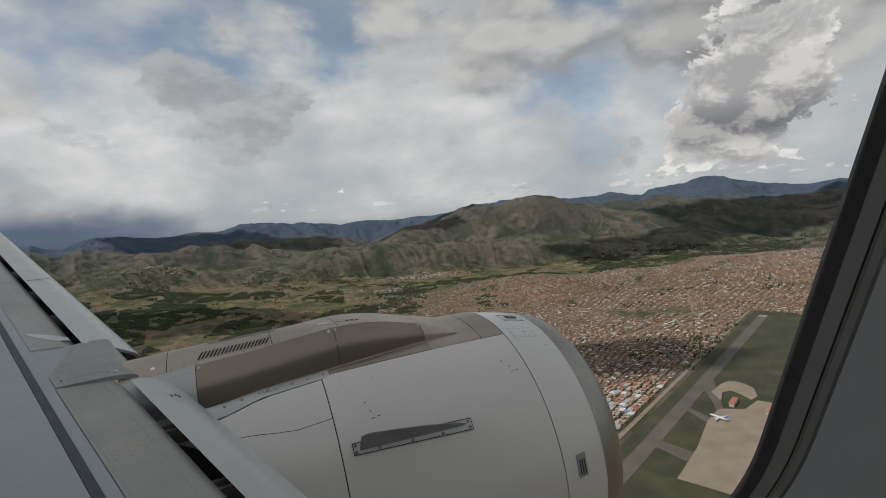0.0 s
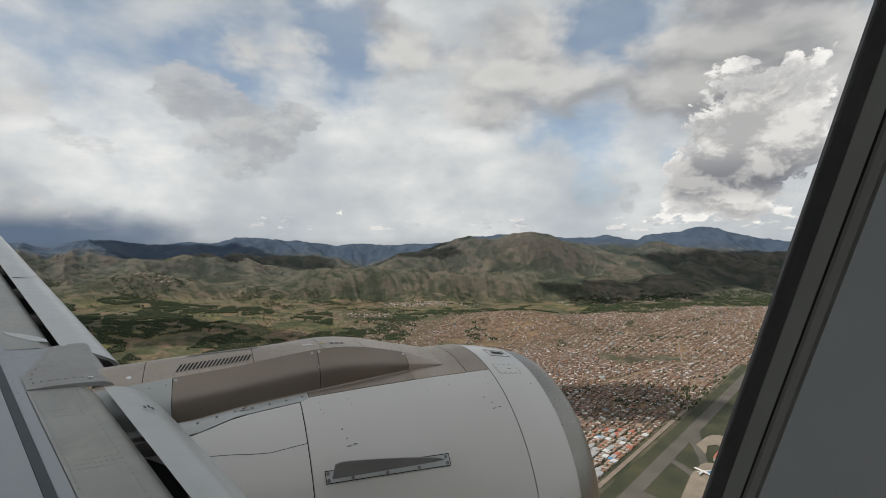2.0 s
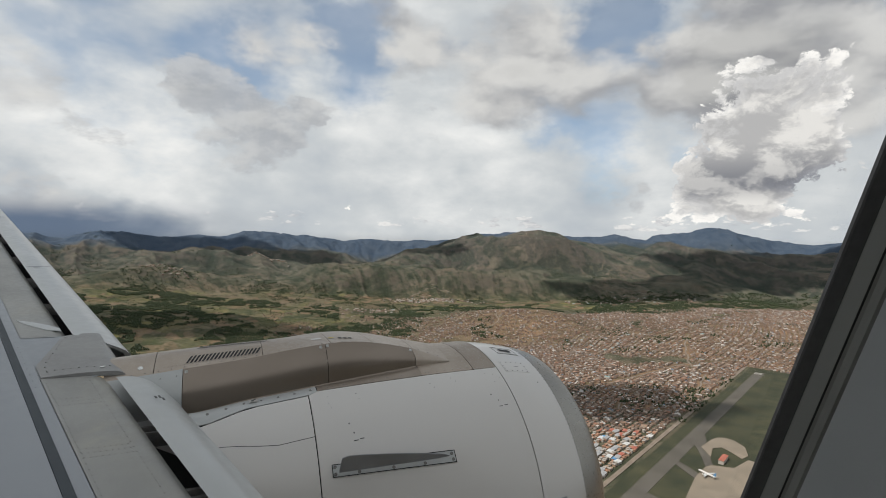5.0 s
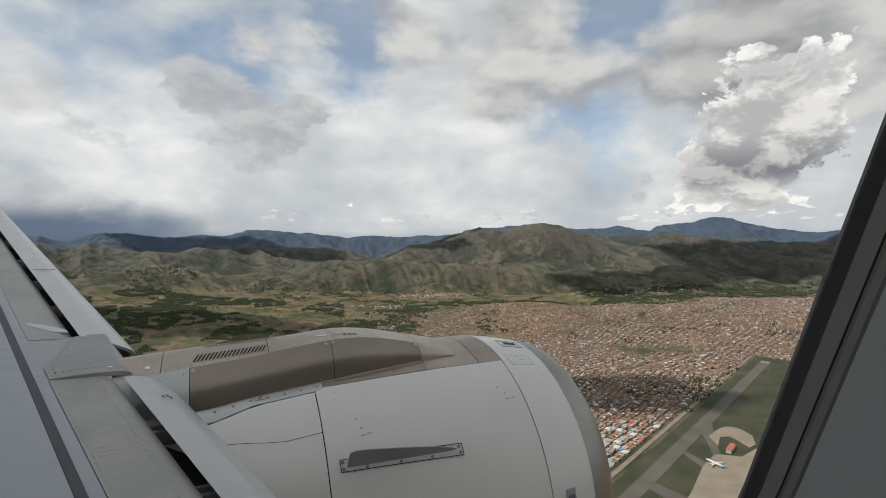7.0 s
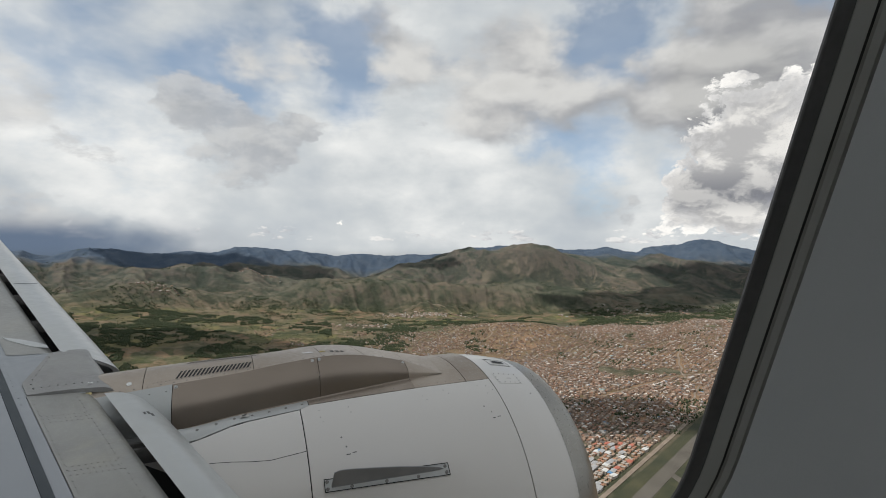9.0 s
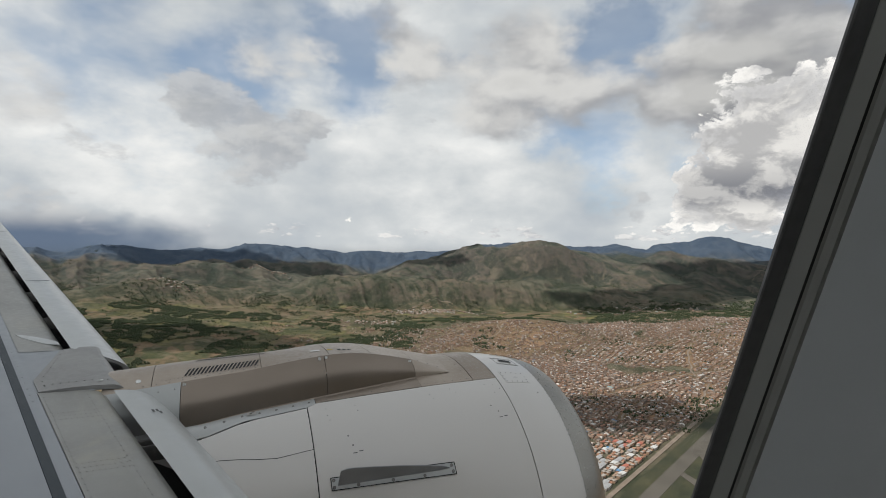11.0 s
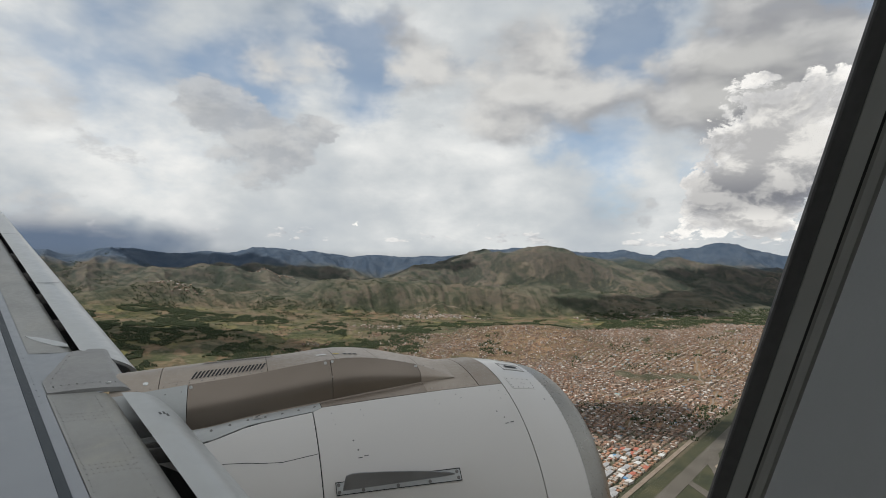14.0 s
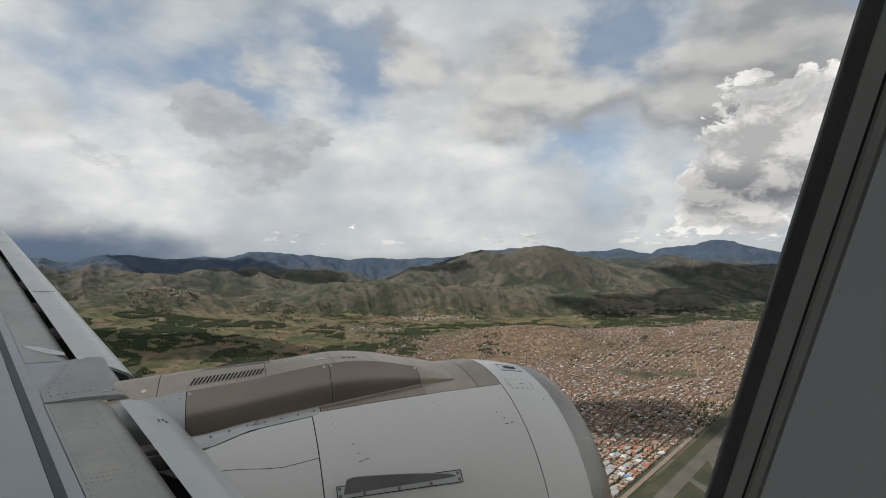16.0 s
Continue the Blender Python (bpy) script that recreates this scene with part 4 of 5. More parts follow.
def land_material():
    m = bpy.data.materials.new("open_land")
    m.use_nodes = True
    n = Nodes(m.node_tree)
    at = n.add("ShaderNodeTexCoord").outputs["Object"]
    cover = n.add("ShaderNodeAttribute")
    cover.attribute_name = "cover"
    sep = n.add("ShaderNodeSeparateColor", None, Color=cover.outputs["Color"])
    town, fields, far_haze = sep.outputs[0], sep.outputs[1], sep.outputs[2]
    big = n.noise(at, 0.0022, 7.0, 0.66, 0.4)
    mid = n.noise(at, 0.011, 6.0, 0.62, 0.3)
    small = n.noise(at, 0.07, 4.0, 0.6)
    grass = n.mix(n.step(mid, 0.38, 0.62), (0.070, 0.068, 0.045), (0.122, 0.108, 0.074))
    grass = n.mix(n.step(big, 0.48, 0.64), grass, (0.140, 0.104, 0.072))
    grass = n.mix(n.math("MULTIPLY", n.step(small, 0.55, 0.72), 0.55), grass, (0.035, 0.05, 0.018))
    # steep flanks: browner scree
    nz = n.add("ShaderNodeSeparateXYZ", None, Vector=n.add("ShaderNodeNewGeometry").outputs["Normal"]).outputs["Z"]
    grass = n.mix(n.step(nz, 0.93, 0.78), grass, n.mix(mid, (0.072, 0.060, 0.045), (0.118, 0.096, 0.070)))
    # patchwork of plots
    warp = n.vmath("ADD", at, n.vmath("MULTIPLY", n.noisecol(at, 0.008, 3.0), (90, 90, 0)))
    vor = n.add("ShaderNodeTexVoronoi", None, Vector=n.vmath("MULTIPLY", warp, (1, 0.8, 0)), Scale=0.017, Randomness=0.9)
    cell = n.add("ShaderNodeSeparateColor", None, Color=vor.outputs["Color"]).outputs[0]
    plots = n.ramp(cell, [(0.0, (0.098, 0.094, 0.044)), (0.20, (0.155, 0.124, 0.066)), (0.40, (0.190, 0.132, 0.082)), (0.58, (0.070, 0.072, 0.036)), (0.70, (0.180, 0.152, 0.062)), (0.82, (0.235, 0.146, 0.090))], True)
    rim = n.add("ShaderNodeTexVoronoi", None, Vector=n.vmath("MULTIPLY", warp, (1, 0.8, 0)), Scale=0.017, Randomness=0.9)
    rim.feature = "DISTANCE_TO_EDGE"
    plots = n.mix(n.step(rim.outputs["Distance"], 0.0, 0.05, 0.7, 0.0), plots, (0.04, 0.055, 0.02))
    plots = n.mix(n.math("MULTIPLY", n.step(small, 0.5, 0.7), 0.4), plots, (0.05, 0.065, 0.022))
    col = n.mix(n.math("MULTIPLY", fields, n.step(big, 0.62, 0.42, 0.25, 0.9)), grass, plots)
    soil = n.mix(n.step(mid, 0.35, 0.65), (0.16, 0.108, 0.070), (0.28, 0.168, 0.102))
    soil = n.mix(n.math("MULTIPLY", n.step(n.noise(at, 0.025, 6.0, 0.66), 0.50, 0.60), 0.55), soil, (0.075, 0.070, 0.032))
    # far hills: distance haze put into the base colour as a blue tint
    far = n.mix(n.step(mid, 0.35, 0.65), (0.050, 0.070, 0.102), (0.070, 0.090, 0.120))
    scrub = n.math("MULTIPLY", n.step(n.math("ADD", cover.outputs["Alpha"], n.math("MULTIPLY", n.math("SUBTRACT", small, 0.5), 0.9)), 0.15, 0.65), 0.6)
    col = n.mix(scrub, col, (0.028, 0.036, 0.019))
    fleck = n.noise(at, 0.032, 5.0, 0.7)
    col = n.mix(n.math("MULTIPLY", n.step(fleck, 0.54, 0.60), 0.5), col, (0.030, 0.038, 0.018))
    col = n.mix(n.math("MULTIPLY", n.step(fleck, 0.44, 0.36), 0.45), col, (0.165, 0.135, 0.075))
    # pale tracks and earth cuts winding over the slopes
    bent = n.vmath("ADD", at, n.vmath("MULTIPLY", n.noisecol(at, 0.004, 5.0, 0.6), (320, 320, 0)))
    track = n.add("ShaderNodeTexVoronoi", None, Vector=n.vmath("MULTIPLY", bent, (1, 1, 0)), Scale=0.0055, Randomness=1.0)
    track.feature = "DISTANCE_TO_EDGE"
    col = n.mix(n.math("MULTIPLY", n.step(track.outputs["Distance"], 0.004, 0.022, 0.55, 0.0), n.step(big, 0.40, 0.56)), col, (0.23, 0.18, 0.125))
    # washed-out rills, darker where scrub holds on
    rill = n.noise(n.vmath("MULTIPLY", n.vmath("ADD", at, n.vmath("MULTIPLY", n.noisecol(at, 0.006, 4.0), (120, 120, 0))), (1.0, 0.35, 0.0)), 0.030, 6.0, 0.68)
    col = n.mix(n.step(rill, 0.53, 0.62, 0.0, 0.38), col, (0.042, 0.046, 0.030))
    col = n.mix(n.step(rill, 0.44, 0.34, 0.0, 0.22), col, (0.190, 0.155, 0.105))
    groves = n.math("MULTIPLY", n.step(n.noise(at, 0.0038, 8.0, 0.66, 0.4), 0.52, 0.60), n.math("SUBTRACT", 0.6, n.math("MULTIPLY", town, 0.6)))
    col = n.mix(groves, col, (0.026, 0.034, 0.018))
    col = n.mix(n.math("MULTIPLY", town, 0.85), col, soil)
    high = n.add("ShaderNodeSeparateXYZ", None, Vector=at).outputs["Z"]
    east = n.add("ShaderNodeSeparateXYZ", None, Vector=at).outputs["X"]
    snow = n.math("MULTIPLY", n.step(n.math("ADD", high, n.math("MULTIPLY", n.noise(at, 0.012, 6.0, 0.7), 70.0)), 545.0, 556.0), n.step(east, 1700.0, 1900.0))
    far = n.mix(n.math("MULTIPLY", snow, n.step(far_haze, 0.7, 0.9)), far, (0.45, 0.47, 0.50))
    col = n.mix(far_haze, col, far)
    col = n.vmath("MULTIPLY", col, (0.96, 1.0, 1.03))
    bs = n.add("ShaderNodeBsdfPrincipled", None, Base_Color=col, Roughness=0.95)
    bs.inputs["Specular IOR Level"].default_value = 0.1
    bp = n.add("ShaderNodeBump", None, Strength=0.8, Distance=8.0, Height=n.noise(at, 0.016, 7.0, 0.62))
    n.put(bs, "Normal", bp.outputs[0])
    o = n.add("ShaderNodeOutputMaterial")
    n.tree.links.new(bs.outputs[0], o.inputs[0])
    return m


ground = build_ground()


def flat_sheet(name, pts, up, mat, label, cat, thick=0.5):
    """A slab over the land with the outline pts (a, b in airport axes)."""
    bm = bmesh.new()
    top = []
    for a, b in pts:
        p = A0 + AWAY * a + BWAY * b
        top.append(bm.verts.new((p.x, p.y, up)))
    f = bm.faces.new(top)
    ext = bmesh.ops.extrude_face_region(bm, geom=[f])
    for vtx in ext["geom"]:
        if isinstance(vtx, bmesh.types.BMVert):
            vtx.co.z -= thick
    bmesh.ops.recalc_face_normals(bm, faces=bm.faces)
    return tagged(link(name, bm, mat, None, None, False), label, cat, kind="structure")


ASPHALT = material("runway_asphalt", (0.072, 0.064, 0.052), (0.105, 0.094, 0.078), 0.02, 0.9, 0, 0, 60, (0.10, 0.095, 0.09), 0.5)
CONCRETE = material("apron_concrete", (0.19, 0.158, 0.12), (0.24, 0.198, 0.15), 0.03, 0.9, 0, 0, 60, (0.28, 0.23, 0.18), 0.4)
TURF = material("airfield_grass", (0.024, 0.029, 0.013), (0.050, 0.049, 0.023), 0.02, 0.95, 0, 0, 60, (0.10, 0.092, 0.045), 0.5)
DIRT = material("dirt_road", (0.17, 0.135, 0.105), (0.23, 0.185, 0.145), 0.05, 0.95)
PAINT = material("runway_paint", (0.30, 0.29, 0.26), (0.42, 0.41, 0.38), 0.1, 0.7)
flat_sheet("airfield", [(-900, -46), (720, -46), (740, 40), (660, 150), (300, 330), (-900, 330)], 1.0, TURF, "mown green airfield grass beside the runway", "grass", 1.5)
flat_sheet("runway", [(-900, -22), (668, -22), (668, 4), (-900, 4)], 1.5, ASPHALT, "long grey asphalt runway", "runway")
for k in range(8):
    b = -20.0 + 2.6 * k
    flat_sheet("threshold_stripe", [(640, b), (662, b), (662, b + 1.2), (640, b + 1.2)], 1.65, PAINT, "white painted runway threshold stripe", "marking", 0.1)
# curved taxiways to the apron, with grass islands between them
flat_sheet("taxiway", [(-22, 3), (18, 3), (-18, 16), (-44, 22), (-62, 30), (-100, 44), (-146, 62), (-152, 50), (-112, 32), (-78, 16), (-58, 3)], 1.7, ASPHALT, "grey taxiway curving off the runway", "taxiway")
flat_sheet("turning_pad", [(-60, 17), (-30, 20), (-8, 22), (14, 28), (24, 40), (22, 58), (2, 82), (-40, 96), (-64, 90), (-44, 66), (-34, 48), (-52, 36), (-96, 44)], 2.1, CONCRETE, "tan concrete turning pad", "apron")
flat_sheet("apron", [(-420, 60), (-310, 58), (-204, 46), (-150, 48), (-134, 54), (-116, 88), (-60, 100), (-60, 190), (-420, 210)], 1.9, CONCRETE, "pale concrete apron", "apron")
flat_sheet("taxiway", [(-176, 3), (-158, 3), (-186, 48), (-210, 48)], 1.7, ASPHALT, "grey taxiway leading off the runway", "taxiway")
flat_sheet("taxiway", [(-345, 3), (-318, 3), (-330, 62), (-365, 62)], 1.7, ASPHALT, "grey taxiway leading off the runway", "taxiway")
flat_sheet("boundary_road", [(-900, -64), (760, -64), (760, -55), (-900, -55)], 1.2, DIRT, "pale boundary road along the airfield", "road")

# roads draped over the land


ROAD_CELLS = set()


def ribbon(name, pts, width, mat, label, lift=1.0, step=5.0):
    """A road through plan points."""
    line = []
    for (x0, y0), (x1, y1) in zip(pts, pts[1:]):
        n = max(2, int(math.hypot(x1 - x0, y1 - y0) / step))
        line += [(x0 + (x1 - x0) * i / n, y0 + (y1 - y0) * i / n) for i in range(n)]
    line.append(pts[-1])
    q = np.array(line)
    for _ in range(30):
        q[1:-1] = (q[:-2] + 2 * q[1:-1] + q[2:]) / 4
    q = q + np.stack([fbm(q[:, 0] / 90, q[:, 1] / 90, 2, 5) - 0.5, fbm(q[:, 1] / 90, q[:, 0] / 90, 2, 6) - 0.5], 1) * 26
    for p in q:
        for ox in (-1, 0, 1):
            for oy in (-1, 0, 1):
                ROAD_CELLS.add((int(p[0] // 6) + ox, int(p[1] // 6) + oy))
    d = np.gradient(q, axis=0)
    nrm = np.stack([-d[:, 1], d[:, 0]], 1) / (np.linalg.norm(d, axis=1)[:, None] + 1e-9)
    bm = bmesh.new()
    rows = []
    for s in (-0.5, 0.5):
        e = q + nrm * width * s
        z = land_height(e[:, 0], e[:, 1]) + lift
        rows.append([bm.verts.new((*p, h)) for p, h in zip(e, z)])
    for j in range(len(q) - 1):
        bm.faces.new((rows[0][j], rows[1][j], rows[1][j + 1], rows[0][j + 1]))
    bmesh.ops.recalc_face_normals(bm, faces=bm.faces)
    return tagged(link(name, bm, mat, None, None, False), label, "road", kind="structure")


def at_view(px, v, z=0.0):
    """Plan position of the land seen in a direction, for land at height z."""
    d = ahead(px, v)
    return (d.x * (z - EYE) / d.z, d.y * (z - EYE) / d.z)


ribbon("road", [at_view(1078, 815), at_view(1081, 775), at_view(1079, 745), at_view(1100, 715)], 5, DIRT, "pale street through the town", 0.9)
ribbon("road", [at_view(1213, 655), at_view(1215, 640), at_view(1210, 625), at_view(1212, 612)], 6, DIRT, "grey curving avenue in the town")
ribbon("road", [at_view(1222, 718), at_view(1215, 700), at_view(1235, 688), at_view(1248, 668)], 6, DIRT, "dark curving street near the airfield")
ribbon("road", [at_view(1030, 690), at_view(1090, 680), at_view(1140, 668), at_view(1200, 650), at_view(1290, 648)], 5, DIRT, "pale street through the town", 0.8)
ribbon("road", [at_view(1040, 630), at_view(1140, 640), at_view(1210, 655), at_view(1260, 660)], 5, DIRT, "pale street running through the packed town", 1.15)
ribbon("road", [at_view(1190, 592), at_view(1250, 600), at_view(1330, 602)], 6, DIRT, "pale street running through the packed town", 1.3)
ribbon("road", [at_view(1100, 600), at_view(1150, 615), at_view(1195, 605)], 5, DIRT, "pale street running through the packed town", 1.3)
ribbon("road", [(-50, 2150), (60, 2250), (110, 2380), (170, 2420), (190, 2520)], 5.5, DIRT, "pale dirt road winding up the hill", 0.8)
ribbon("road", [(150, 2050), (260, 2180), (250, 2300), (330, 2380), (420, 2400)], 5.5, DIRT, "pale dirt road winding up the hill", 0.8)
ribbon("road", [(-700, 2900), (-450, 3180), (-250, 3160), (-60, 3260), (60, 3230)], 5.5, DIRT, "dirt track across the slope")
ribbon("road", [(-1300, 2500), (-1000, 2600), (-700, 2500), (-400, 2560), (-150, 2480)], 5.5, DIRT, "dirt road between fields")

# ---- trees ----
LEAF = material("eucalyptus_foliage", (0.018, 0.030, 0.012), (0.045, 0.060, 0.022), 0.08, 0.9)


def scatter_mesh(name, verts, faces, px, py, pz, sx, sz, turn, mat, label, cat, extra_mats=()):
    """Many small copies of one little mesh joined into one object."""
    v = np.asarray(verts, float)
    k, n = len(v), len(px)
    c, s = np.cos(turn)[:, None], np.sin(turn)[:, None]
    X = (v[None, :, 0] * c - v[None, :, 1] * s) * sx[:, None] + px[:, None]
    Y = (v[None, :, 0] * s + v[None, :, 1] * c) * sx[:, None] + py[:, None]
    Z = v[None, :, 2] * sz[:, None] + pz[:, None]
    allv = np.stack([X, Y, Z], -1).reshape(-1, 3)
    allf = [tuple(q + k * i for q in f) for i in range(n) for f in faces]
    me = bpy.data.meshes.new(name)
    me.from_pydata(allv.tolist(), [], allf)
    for mt in (mat, *extra_mats):
        me.materials.append(mt)
    ob = new(name, me)
    return tagged(ob, label, cat, kind="stuff")


rng = np.random.default_rng(3)


def crown_mesh():
    v = [(0, 0, 0.0)]
    for h, rad, off in ((0.35, 0.50, 0.0), (0.72, 0.42, 0.5)):
        v += [(rad * (0.75 + 0.25 * ((i * 7 + int(h * 10)) % 3)) * math.cos(2 * math.pi * (i + off) / 4), rad * (0.75 + 0.25 * ((i * 5 + int(h * 10)) % 3)) * math.sin(2 * math.pi * (i + off) / 4), h) for i in range(4)]
    v.append((0.06, 0.03, 1.0))
    f = []
    for i in range(4):
        j = (i + 1) % 4
        f += [(0, 1 + j, 1 + i), (1 + i, 1 + j, 5 + i), (1 + j, 5 + j, 5 + i), (5 + i, 5 + j, 9)]
    return v, f


def plant(name, x, y, label, size=9.0):
    a, b = field_axes(x, y)
    keep = ~((b > -50) & (b < 330) & (a > -900) & (a < 725))
    x, y = x[keep], y[keep]
    v, f = crown_mesh()
    z = land_height(x, y) - 0.8
    s = size * rng.uniform(0.6, 1.35, len(x))
    return scatter_mesh(name, v, f, x, y, z, s * rng.uniform(0.5, 0.8, len(x)), s, rng.uniform(0, 6.28, len(x)), LEAF, label, "trees")


def wood(name, count, lo, hi, thresh, scale, seed, label, size=9.0):
    """Trees where a noise field is high, within bounds of view column and distance."""
    xs, ys = [], []
    got = 0
    while got < count:
        px = rng.uniform(lo[0], hi[0], count * 3)
        r = rng.uniform(lo[1] ** 2, hi[1] ** 2, count * 3) ** 0.5
        x, y = (px - 784) / FOC * r, r
        inside = np.minimum(np.minimum(px - lo[0], hi[0] - px) / 260, np.minimum(r - lo[1], hi[1] - r) / 200)
        k = (fbm(x / scale, y / scale, 4, seed) > thresh + 0.10 * np.clip(1 - inside, 0, 1)) & (fbm(x / 40, y / 40, 2, seed + 9) > 0.42)
        xs.append(x[k])
        ys.append(y[k])
        got += k.sum()
    return plant(name, np.concatenate(xs)[:count], np.concatenate(ys)[:count], label, size)


wood("woodland", 20000, (-200, 1600), (600, 2750), 0.49, 260, 101, "dark eucalyptus woods on the near hillside", 7.5)
wood("woodland", 4000, (450, 1950), (900, 2500), 0.54, 160, 121, "dark tree belts between fields and houses", 7.0)
wood("woodland", 4000, (650, 2450), (1000, 2850), 0.56, 170, 141, "dark tree groves between fields and houses", 6.5)
wood("woodland", 5000, (880, 2500), (1450, 3150), 0.52, 190, 161, "dark trees along the valley floor", 7.0)
wood("woodland", 5000, (-200, 2600), (900, 3300), 0.57, 140, 181, "dark hedges and groves among the fields", 6.5)
wood("woodland", 4000, (-200, 1900), (760, 3250), 0.50, 60, 221, "single trees and hedges scattered over the fields", 5.5)
wood("woodland", 6000, (1020, 2450), (1480, 3120), 0.47, 150, 261, "dark trees and hedges at the foot of the hills", 7.0)
wood("woodland", 3000, (1000, 900), (1500, 2400), 0.54, 120, 201, "green street trees among the houses", 6.0)
wood("woodland", 7000, (0, 3050), (1300, 3900), 0.59, 130, 241, "dark scrub in the folds of the hills", 4.5)

# ---- the town ----


def roof_material(name, stops, dark=0.0):
    m = bpy.data.materials.new(name)
    m.use_nodes = True
    n = Nodes(m.node_tree)
    r = n.add("ShaderNodeNewGeometry").outputs["Random Per Island"]
    at = n.add("ShaderNodeTexCoord").outputs["Object"]
    col = n.ramp(r, stops, True)
    col = n.mix(n.math("MULTIPLY", n.noise(at, 0.35, 3.0), 0.7), col, (0.12, 0.085, 0.062))
    bs = n.add("ShaderNodeBsdfPrincipled", None, Base_Color=col, Roughness=0.85)
    o = n.add("ShaderNodeOutputMaterial")
    n.tree.links.new(bs.outputs[0], o.inputs[0])
    return m


ROOFS = roof_material("mixed_roofs", [(0.0, (0.30, 0.140, 0.088)), (0.14, (0.22, 0.150, 0.110)), (0.30, (0.35, 0.215, 0.145)), (0.42, (0.13, 0.100, 0.083)), (0.54, (0.36, 0.270, 0.205)), (0.64, (0.21, 0.185, 0.165)), (0.73, (0.46, 0.380, 0.315)), (0.80, (0.12, 0.112, 0.108)), (0.88, (0.68, 0.645, 0.60)), (0.975, (0.11, 0.21, 0.33))])
WALLS = roof_material("mixed_walls", [(0.0, (0.25, 0.165, 0.12)), (0.35, (0.32, 0.235, 0.185)), (0.6, (0.42, 0.35, 0.29)), (0.8, (0.20, 0.16, 0.135)), (0.93, (0.56, 0.52, 0.47))])
PALEROOF = roof_material("pale_roofs", [(0.0, (0.46, 0.44, 0.41)), (0.4, (0.36, 0.28, 0.22)), (0.6, (0.54, 0.53, 0.51)), (0.8, (0.45, 0.28, 0.20)), (0.93, (0.25, 0.40, 0.42))])


def houses(name, px, py, w, d, h, turn, gable, label, roof=ROOFS, wall=WALLS):
    """Many small buildings joined: four walls and a pitched or flat roof each."""
    n = len(px)
    base = np.array([(-.5, -.5, 0), (.5, -.5, 0), (.5, .5, 0), (-.5, .5, 0), (-.5, -.5, 1), (.5, -.5, 1), (.5, .5, 1), (-.5, .5, 1), (-.5, 0, 1), (.5, 0, 1)], float)
    c, s = np.cos(turn)[:, None], np.sin(turn)[:, None]
    bx, by = base[None, :, 0] * w[:, None], base[None, :, 1] * d[:, None]
    X, Y = bx * c - by * s + px[:, None], bx * s + by * c + py[:, None]
    hh = np.repeat(h[:, None], 10, 1) * base[None, :, 2]
    hh[:, 8:] += (gable * d * 0.22)[:, None]
    z0 = land_height(px, py) - 1.5
    Z = hh + z0[:, None] + 1.5 * base[None, :, 2]
    verts = np.stack([X, Y, Z], -1).reshape(-1, 3)
    quads = np.array([(0, 1, 5, 4), (2, 3, 7, 6), (4, 5, 9, 8), (8, 9, 6, 7)])
    fives = np.array([(1, 2, 6, 9, 5), (3, 0, 4, 8, 7)])
    off = (np.arange(n) * 10)[:, None, None]
    faces = [tuple(f) for f in (quads[None] + off).reshape(-1, 4).tolist()] + [tuple(f) for f in (fives[None] + off).reshape(-1, 5).tolist()]
    mats = np.concatenate([np.tile([1, 1, 0, 0], n), np.ones(2 * n, int)])
    me = bpy.data.meshes.new(name)
    me.from_pydata(verts.tolist(), [], faces)
    me.materials.append(roof)
    me.materials.append(wall)
    me.polygons.foreach_set("material_index", mats.astype(np.int32))
    return tagged(new(name, me), label, "houses", kind="stuff")


def lots(x0, x1, y0, y1, angle, block, street, lot, seed):
    """House plots along a bent street grid."""
    g = np.random.default_rng(seed)
    n = int(max(x1 - x0, y1 - y0) * 1.5 / lot[0])
    i, j = np.meshgrid(np.arange(-n // 2, n // 2), np.arange(-n // 2, n // 2))
    a = i * lot[0] + np.floor(i / block[0]) * street
    b = j * lot[1] + np.floor(j / block[1]) * street
    ca, sa = math.cos(angle), math.sin(angle)
    x, y = a * ca - b * sa + (x0 + x1) / 2, a * sa + b * ca + (y0 + y1) / 2
    bend = (fbm(x / 600, y / 600, 2, seed) - 0.5) * 220
    bend2 = (fbm(y / 600, x / 600, 2, seed + 1) - 0.5) * 220
    x, y = (x + bend).ravel(), (y + bend2).ravel()
    x, y = x + g.normal(0, 1.1, len(x)), y + g.normal(0, 1.1, len(x))
    k = (x > x0) & (x < x1) & (y > y0) & (y < y1)
    x, y = x[k], y[k]
    k = (g.random(len(x)) < town_density(x, y)) & (g.random(len(x)) < 0.93) & (np.abs(x) < y * 0.98 + 60)
    x, y = x[k], y[k]
    k = np.array([(int(p // 6), int(q // 6)) not in ROAD_CELLS for p, q in zip(x, y)], bool)
    return x[k], y[k], g


def town_quarter(x0, x1, y0, y1, angle, seed, label):
    x, y, g = lots(x0, x1, y0, y1, angle, (8, 2), 6.0, (5.4, 6.2), seed)
    n = len(x)
    big = np.where(g.random(n) < 0.07, 1.7, 1.0)
    houses("town_houses", x, y, g.uniform(3.6, 6.0, n) * big, g.uniform(4.2, 7.2, n) * big, g.uniform(2.0, 5.4, n),
           angle + g.choice([0, math.pi / 2], n) + g.normal(0, 0.22, n), (g.random(n) < 0.6) * 1.0, label)


